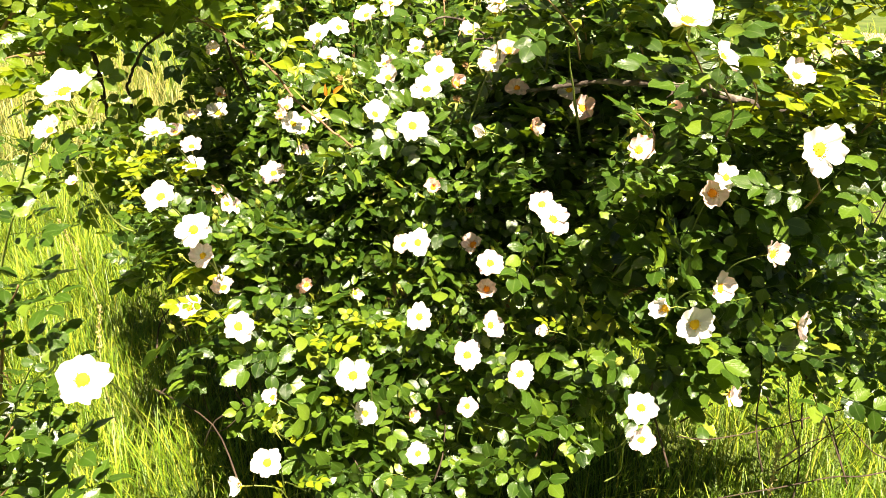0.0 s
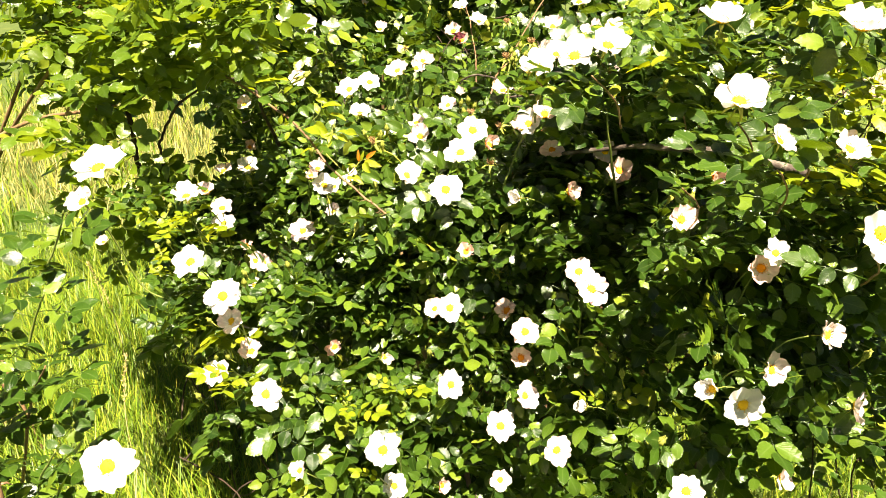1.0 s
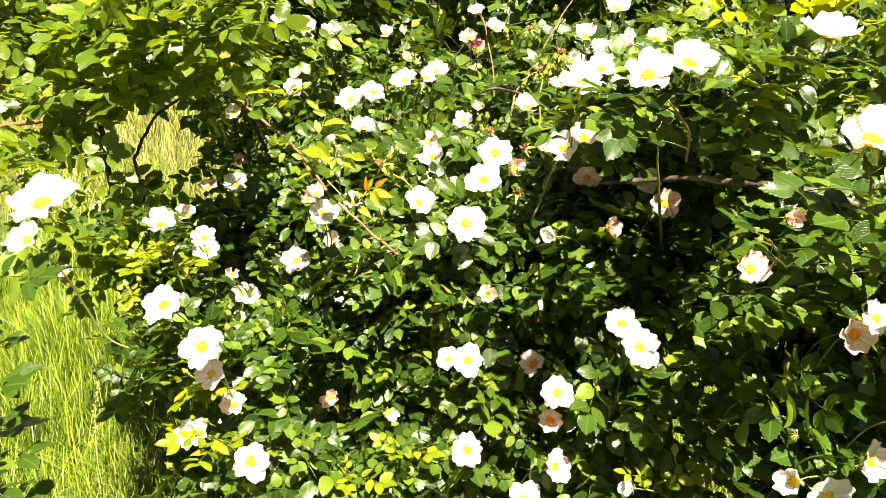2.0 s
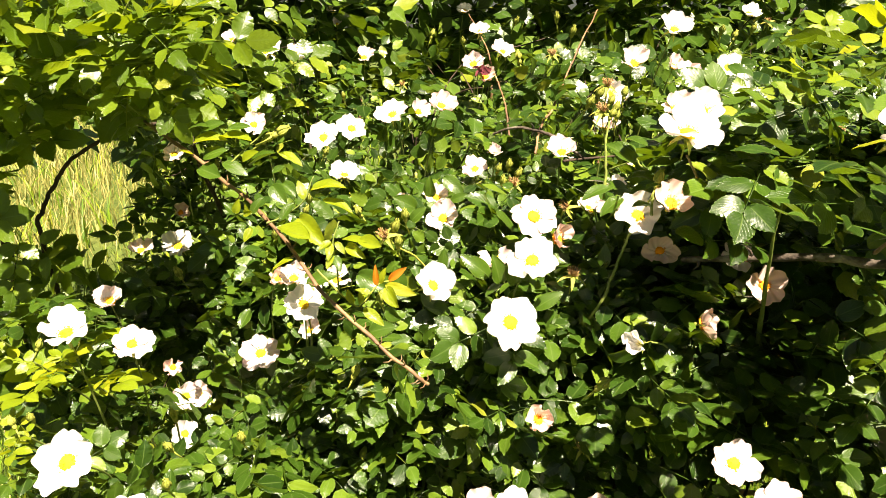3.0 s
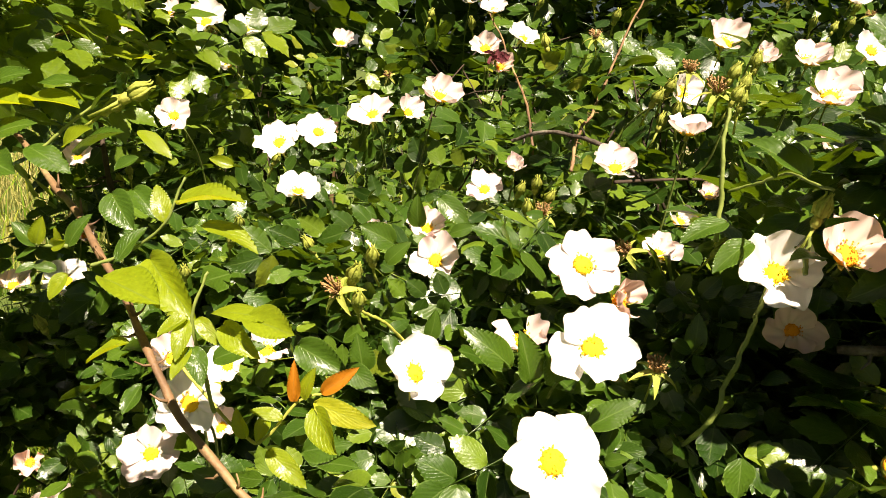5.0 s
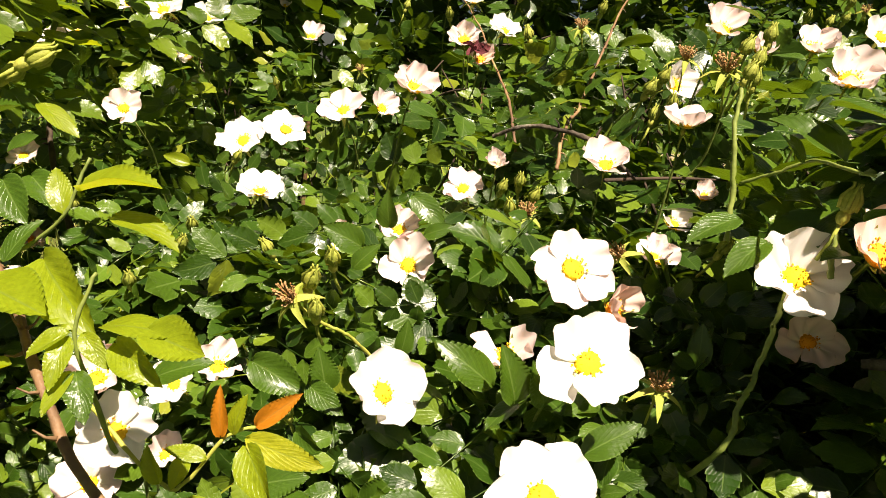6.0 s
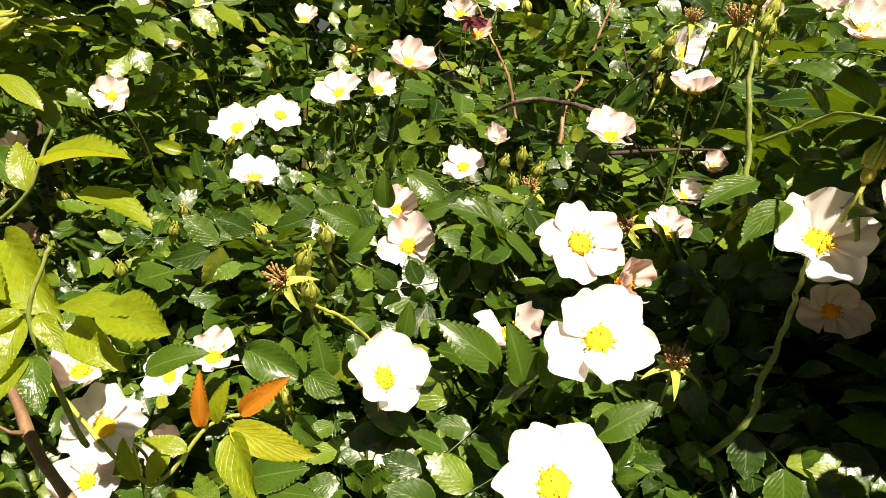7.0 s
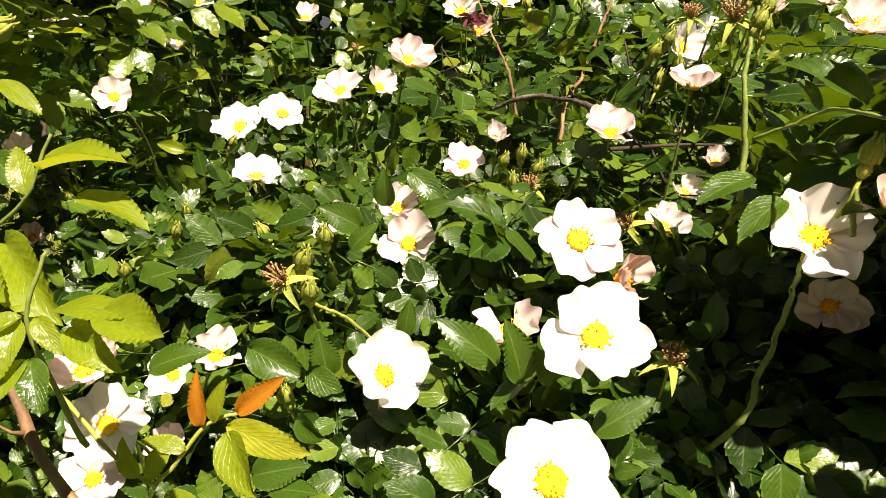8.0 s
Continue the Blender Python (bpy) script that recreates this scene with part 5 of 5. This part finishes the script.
# single buds and spent flowers all over the slope
scatter = random.Random(17)
for k in range(64):
    x, v = scatter.uniform(-0.42, 0.62), scatter.uniform(1.24, 2.35)
    w = crest(np.array([x]), np.array([v]))[0] + scatter.uniform(0.0, 0.035)
    p = v * V0 + w * N0
    p[0] = x
    if not (clear_of_path(p[None], 0.2)[0] and clear_of_flowers(p[None])[0]):
        continue
    if k % 5 == 0:
        spent(*p, scatter.uniform(-60, 60), scatter.uniform(20, 80), scatter.uniform(0.7, 1.0))
    else:
        bud(p, (scatter.uniform(-0.6, 0.6), scatter.uniform(-0.9, 0.1), 1.0), scatter.uniform(0.7, 1.0))
spent(-0.108, 1.20, 1.315, -40, 40)
spent(0.05, 1.38, 1.333, 0, 60)
spent(0.085, 1.17, 1.285, 10, 70)
spent(0.16, 1.38, 1.46, 0, 70)
# a shrivelled dark red blossom among the flowers at the back
husk = hang("withered_flower", HIP[True], rose_bush, Matrix.Translation((0.022, 1.585, 1.462)) @ Matrix.Rotation(0.5, 4, "X") @ Matrix.Diagonal((0.016, 0.016, 0.016, 1)), "shrivelled dark red blossom")
for k in range(5):
    p = new("petal", mesh_from("petal", *WILTED[:2], MAROON, WILTED[2]) if k == 0 else p.data)
    p.parent = husk
    p.matrix_basis = Matrix.Rotation(1.257 * k + 0.2 * math.sin(5 * k), 4, "Z") @ Matrix.Rotation(-0.35 + 0.25 * math.sin(3 * k), 4, "Y") @ Matrix.Diagonal((1.0, 0.75, 1.0, 1))

# ---- slender shrub beside the walk ----
for k, (x, y, z) in enumerate([(-0.45, 0.66, 1.20), (-0.47, 0.62, 1.06), (-0.36, 0.64, 1.05), (-0.47, 0.60, 0.96), (-0.40, 0.79, 1.34), (-0.52, 0.74, 1.28), (-0.55, 0.70, 1.16), (-0.44, 0.57, 0.90), (-0.395, 0.72, 1.27), (-0.39, 0.69, 1.20), (-0.375, 0.655, 1.12), (-0.395, 0.63, 1.06), (-0.35, 0.60, 1.00), (-0.40, 0.605, 1.00)]):
    shoot([(-0.60 + 0.01 * k, 0.76, z - 0.24), (x - 0.06, y + 0.04, z - 0.10), (x, y, z - 0.02)], 8, "leaf", 0.9, left_bush, 0.0022, 120 + k, 0.35, BARK if k % 2 else None)
cane([(-0.62, 0.80, GROUND - 0.02), (-0.50, 0.70, 0.55), (-0.445, 0.64, 0.95), (-0.47, 0.70, 1.25)], 0.007, 0.003, BARK, left_bush, "reddish thorny stem", 14, 31)
cane([(-0.63, 0.82, GROUND - 0.02), (-0.60, 0.80, 0.6), (-0.56, 0.78, 1.0), (-0.50, 0.76, 1.32)], 0.007, 0.003, BARK, left_bush, "", 14, 32)

# ---- ground and grass ----
gx = np.concatenate([-np.geomspace(600, 4, 14), np.linspace(-3.5, 3.5, 36), np.geomspace(4, 600, 14)])
gy = np.concatenate([-np.geomspace(600, 3, 14), np.linspace(-2.5, 7, 48), np.geomspace(7.6, 800, 16)])
X, Y = np.meshgrid(gx, gy)
Z = GROUND + 0.025 * np.sin(1.9 * X + 0.6) * np.cos(1.7 * Y) * np.exp(-(X ** 2 + Y ** 2) / 60)


def ground_z(x, y):
    return GROUND + 0.025 * np.sin(1.9 * x + 0.6) * np.cos(1.7 * y) * np.exp(-(x ** 2 + y ** 2) / 60)


V = np.stack([X, Y, Z], -1).reshape(-1, 3)
n = len(gx)
F = []
for j in range(len(gy) - 1):
    for i in range(n - 1):
        a = j * n + i
        F += [(a, a + 1, a + n), (a + 1, a + n + 1, a + n)]
tagged(new("ground", mesh_from("ground", V, F, EARTH)), "sunny meadow ground under long grass", "ground", kind="structure")


def grass(count, x0, x1, y0, y1, h0, h1, wide, keep=None):
    """Bent blades, each a thin folded ribbon that tapers to a point."""
    x, y = rng.uniform(x0, x1, count), rng.uniform(y0, y1, count)
    clump = np.array([noise.noise((a * 2.3, b * 2.3, 0.0)) for a, b in zip(x, y)])
    border = np.minimum(np.minimum(x - x0, x1 - x), np.minimum(y - y0, y1 - y)) + 0.25 * clump
    k = rng.uniform(0, 1, count) < border / 0.7
    if keep is not None:
        k &= keep(x, y)
    x, y, clump = x[k], y[k], clump[k]
    n = len(x)
    h = rng.uniform(h0, h1, n) * (1 + 0.6 * clump)
    a = rng.uniform(0, 2 * math.pi, n)
    lean = rng.uniform(0.1, 0.9, n) * h
    w = wide * rng.uniform(0.6, 1.3, n)
    D = np.stack([np.cos(a), np.sin(a)], 1)
    E = np.stack([-np.sin(a), np.cos(a)], 1)
    V = np.zeros((n, 7, 3))
    for i, t in enumerate((0, 0.4, 0.75, 1.0)):
        c = np.stack([x, y], 1) + D * (lean * t * t)[:, None]
        zz = ground_z(x, y) + h * t * (1 - 0.22 * t * lean / h) - 0.01
        if i < 3:
            o = E * (w * (1 - 0.55 * t) / 2)[:, None]
            V[:, 2 * i, :2], V[:, 2 * i + 1, :2] = c - o, c + o
            V[:, 2 * i, 2] = V[:, 2 * i + 1, 2] = zz
        else:
            V[:, 6, :2], V[:, 6, 2] = c, zz
    f = np.array([(0, 1, 2), (1, 3, 2), (2, 3, 4), (3, 5, 4), (4, 5, 6)])
    F = (f[None] + (np.arange(n) * 7)[:, None, None]).reshape(-1, 3)
    return V.reshape(-1, 3), F


gv = [grass(46000, -2.9, 0.2, 0.3, 4.0, 0.08, 0.28, 0.0034), grass(26000, -0.2, 2.7, 0.5, 3.7, 0.10, 0.32, 0.0036),
      grass(14000, -3.8, 3.6, -1.2, 4.8, 0.09, 0.28, 0.0042)]
v, f, _ = join([(a, b, np.zeros((len(a), 2))) for a, b in gv])
tagged(new("grass", mesh_from("grass", v, f, GRASS)), "long green and straw-tipped meadow grass", "grass", kind="stuff")
v, f = grass(17000, -9, 9, -3, 14, 0.15, 0.36, 0.016, lambda x, y: (np.abs(x) > 3.2) | (y > 4.0) | (y < -0.8))
tagged(new("far_grass", mesh_from("far_grass", v, f, GRASS)), "yellow-green meadow grass farther off", "grass", kind="stuff")

v, f = grass(17000, -6.5, -1.6, 4.2, 10.5, 0.10, 0.28, 0.0075, lambda x, y: np.abs(x + 0.55 * y - 0.1) < 1.3 + 0.3 * np.sin(3 * y))
tagged(new("dry_grass", mesh_from("dry_grass", v, f, HAY)), "sun-bleached yellow grass among the meadow", "grass", kind="stuff")

a = np.linspace(0, 2 * math.pi, 40, endpoint=False)
ring = 2.4 * (1 + 0.18 * np.sin(3 * a + 1) + 0.10 * np.sin(7 * a))
V = [(7.2, 12.0, GROUND + 0.10)]
for s_, h_ in ((0.5, 0.07), (1.0, 0.0)):
    V += [(7.2 + s_ * r_ * math.cos(q), 12.0 + 1.2 * s_ * r_ * math.sin(q), GROUND + h_ + 0.004) for q, r_ in zip(a, ring)]
F = [(0, 1 + k, 1 + (k + 1) % 40) for k in range(40)]
for k in range(40):
    p, q = 1 + k, 1 + (k + 1) % 40
    F += [(p, p + 40, q), (q, p + 40, q + 40)]
tagged(new("dry_earth_patch", mesh_from("dry_earth_patch", V, F, DRY)), "bare patch of dry brown earth in the meadow", "earth", kind="structure")


# ---- grass stalks gone to seed ----
def seed_stalk():
    """A dry stalk with a loose, drooping head of seeds."""
    base = thing("grass_stalk", (0.705, 1.13, GROUND), "straw-coloured grass stalk with a ripe seed head", "grass stalk", "grass stalks")
    L = bent([(0, 0, -0.02), (0.01, 0.0, 0.25), (0.0, -0.02, 0.42), (-0.015, -0.045, 0.52)], 8)
    v, f, u = tube(L, np.linspace(0.0016, 0.0008, len(L)), 5)
    stem = new("stem", mesh_from("stem", v, f, STRAW, u)); stem.parent = base
    r = np.random.default_rng(3)
    pieces = []
    for k in range(70):
        i = len(L) - 1 - int(12 * r.uniform(0, 1) ** 0.9)
        o = r.normal(0, 1, 3); o /= np.linalg.norm(o)
        p = L[i] + o * r.uniform(0.002, 0.008)
        pieces.append(ellipsoid(p, (0.0016, 0.0045), o + np.array((0, 0, 0.9)), 5, 3))
    v, f, u = join(pieces)
    head = new("seed_head", mesh_from("seed_head", v, f, STRAW, u)); head.parent = base
    return base


stalk = seed_stalk()
for k, (x, y) in enumerate([(0.98, 1.45), (1.15, 1.75), (-0.95, 1.75), (-1.25, 2.3), (-1.55, 2.7), (-0.88, 2.2), (1.4, 2.0)]):
    copy_thing(stalk, Matrix.Translation((x, y, GROUND)) @ Matrix.Rotation(k * 1.7, 4, "Z") @ Matrix.Diagonal((0.9, 0.9, 0.75 + 0.05 * (k % 4), 1)))
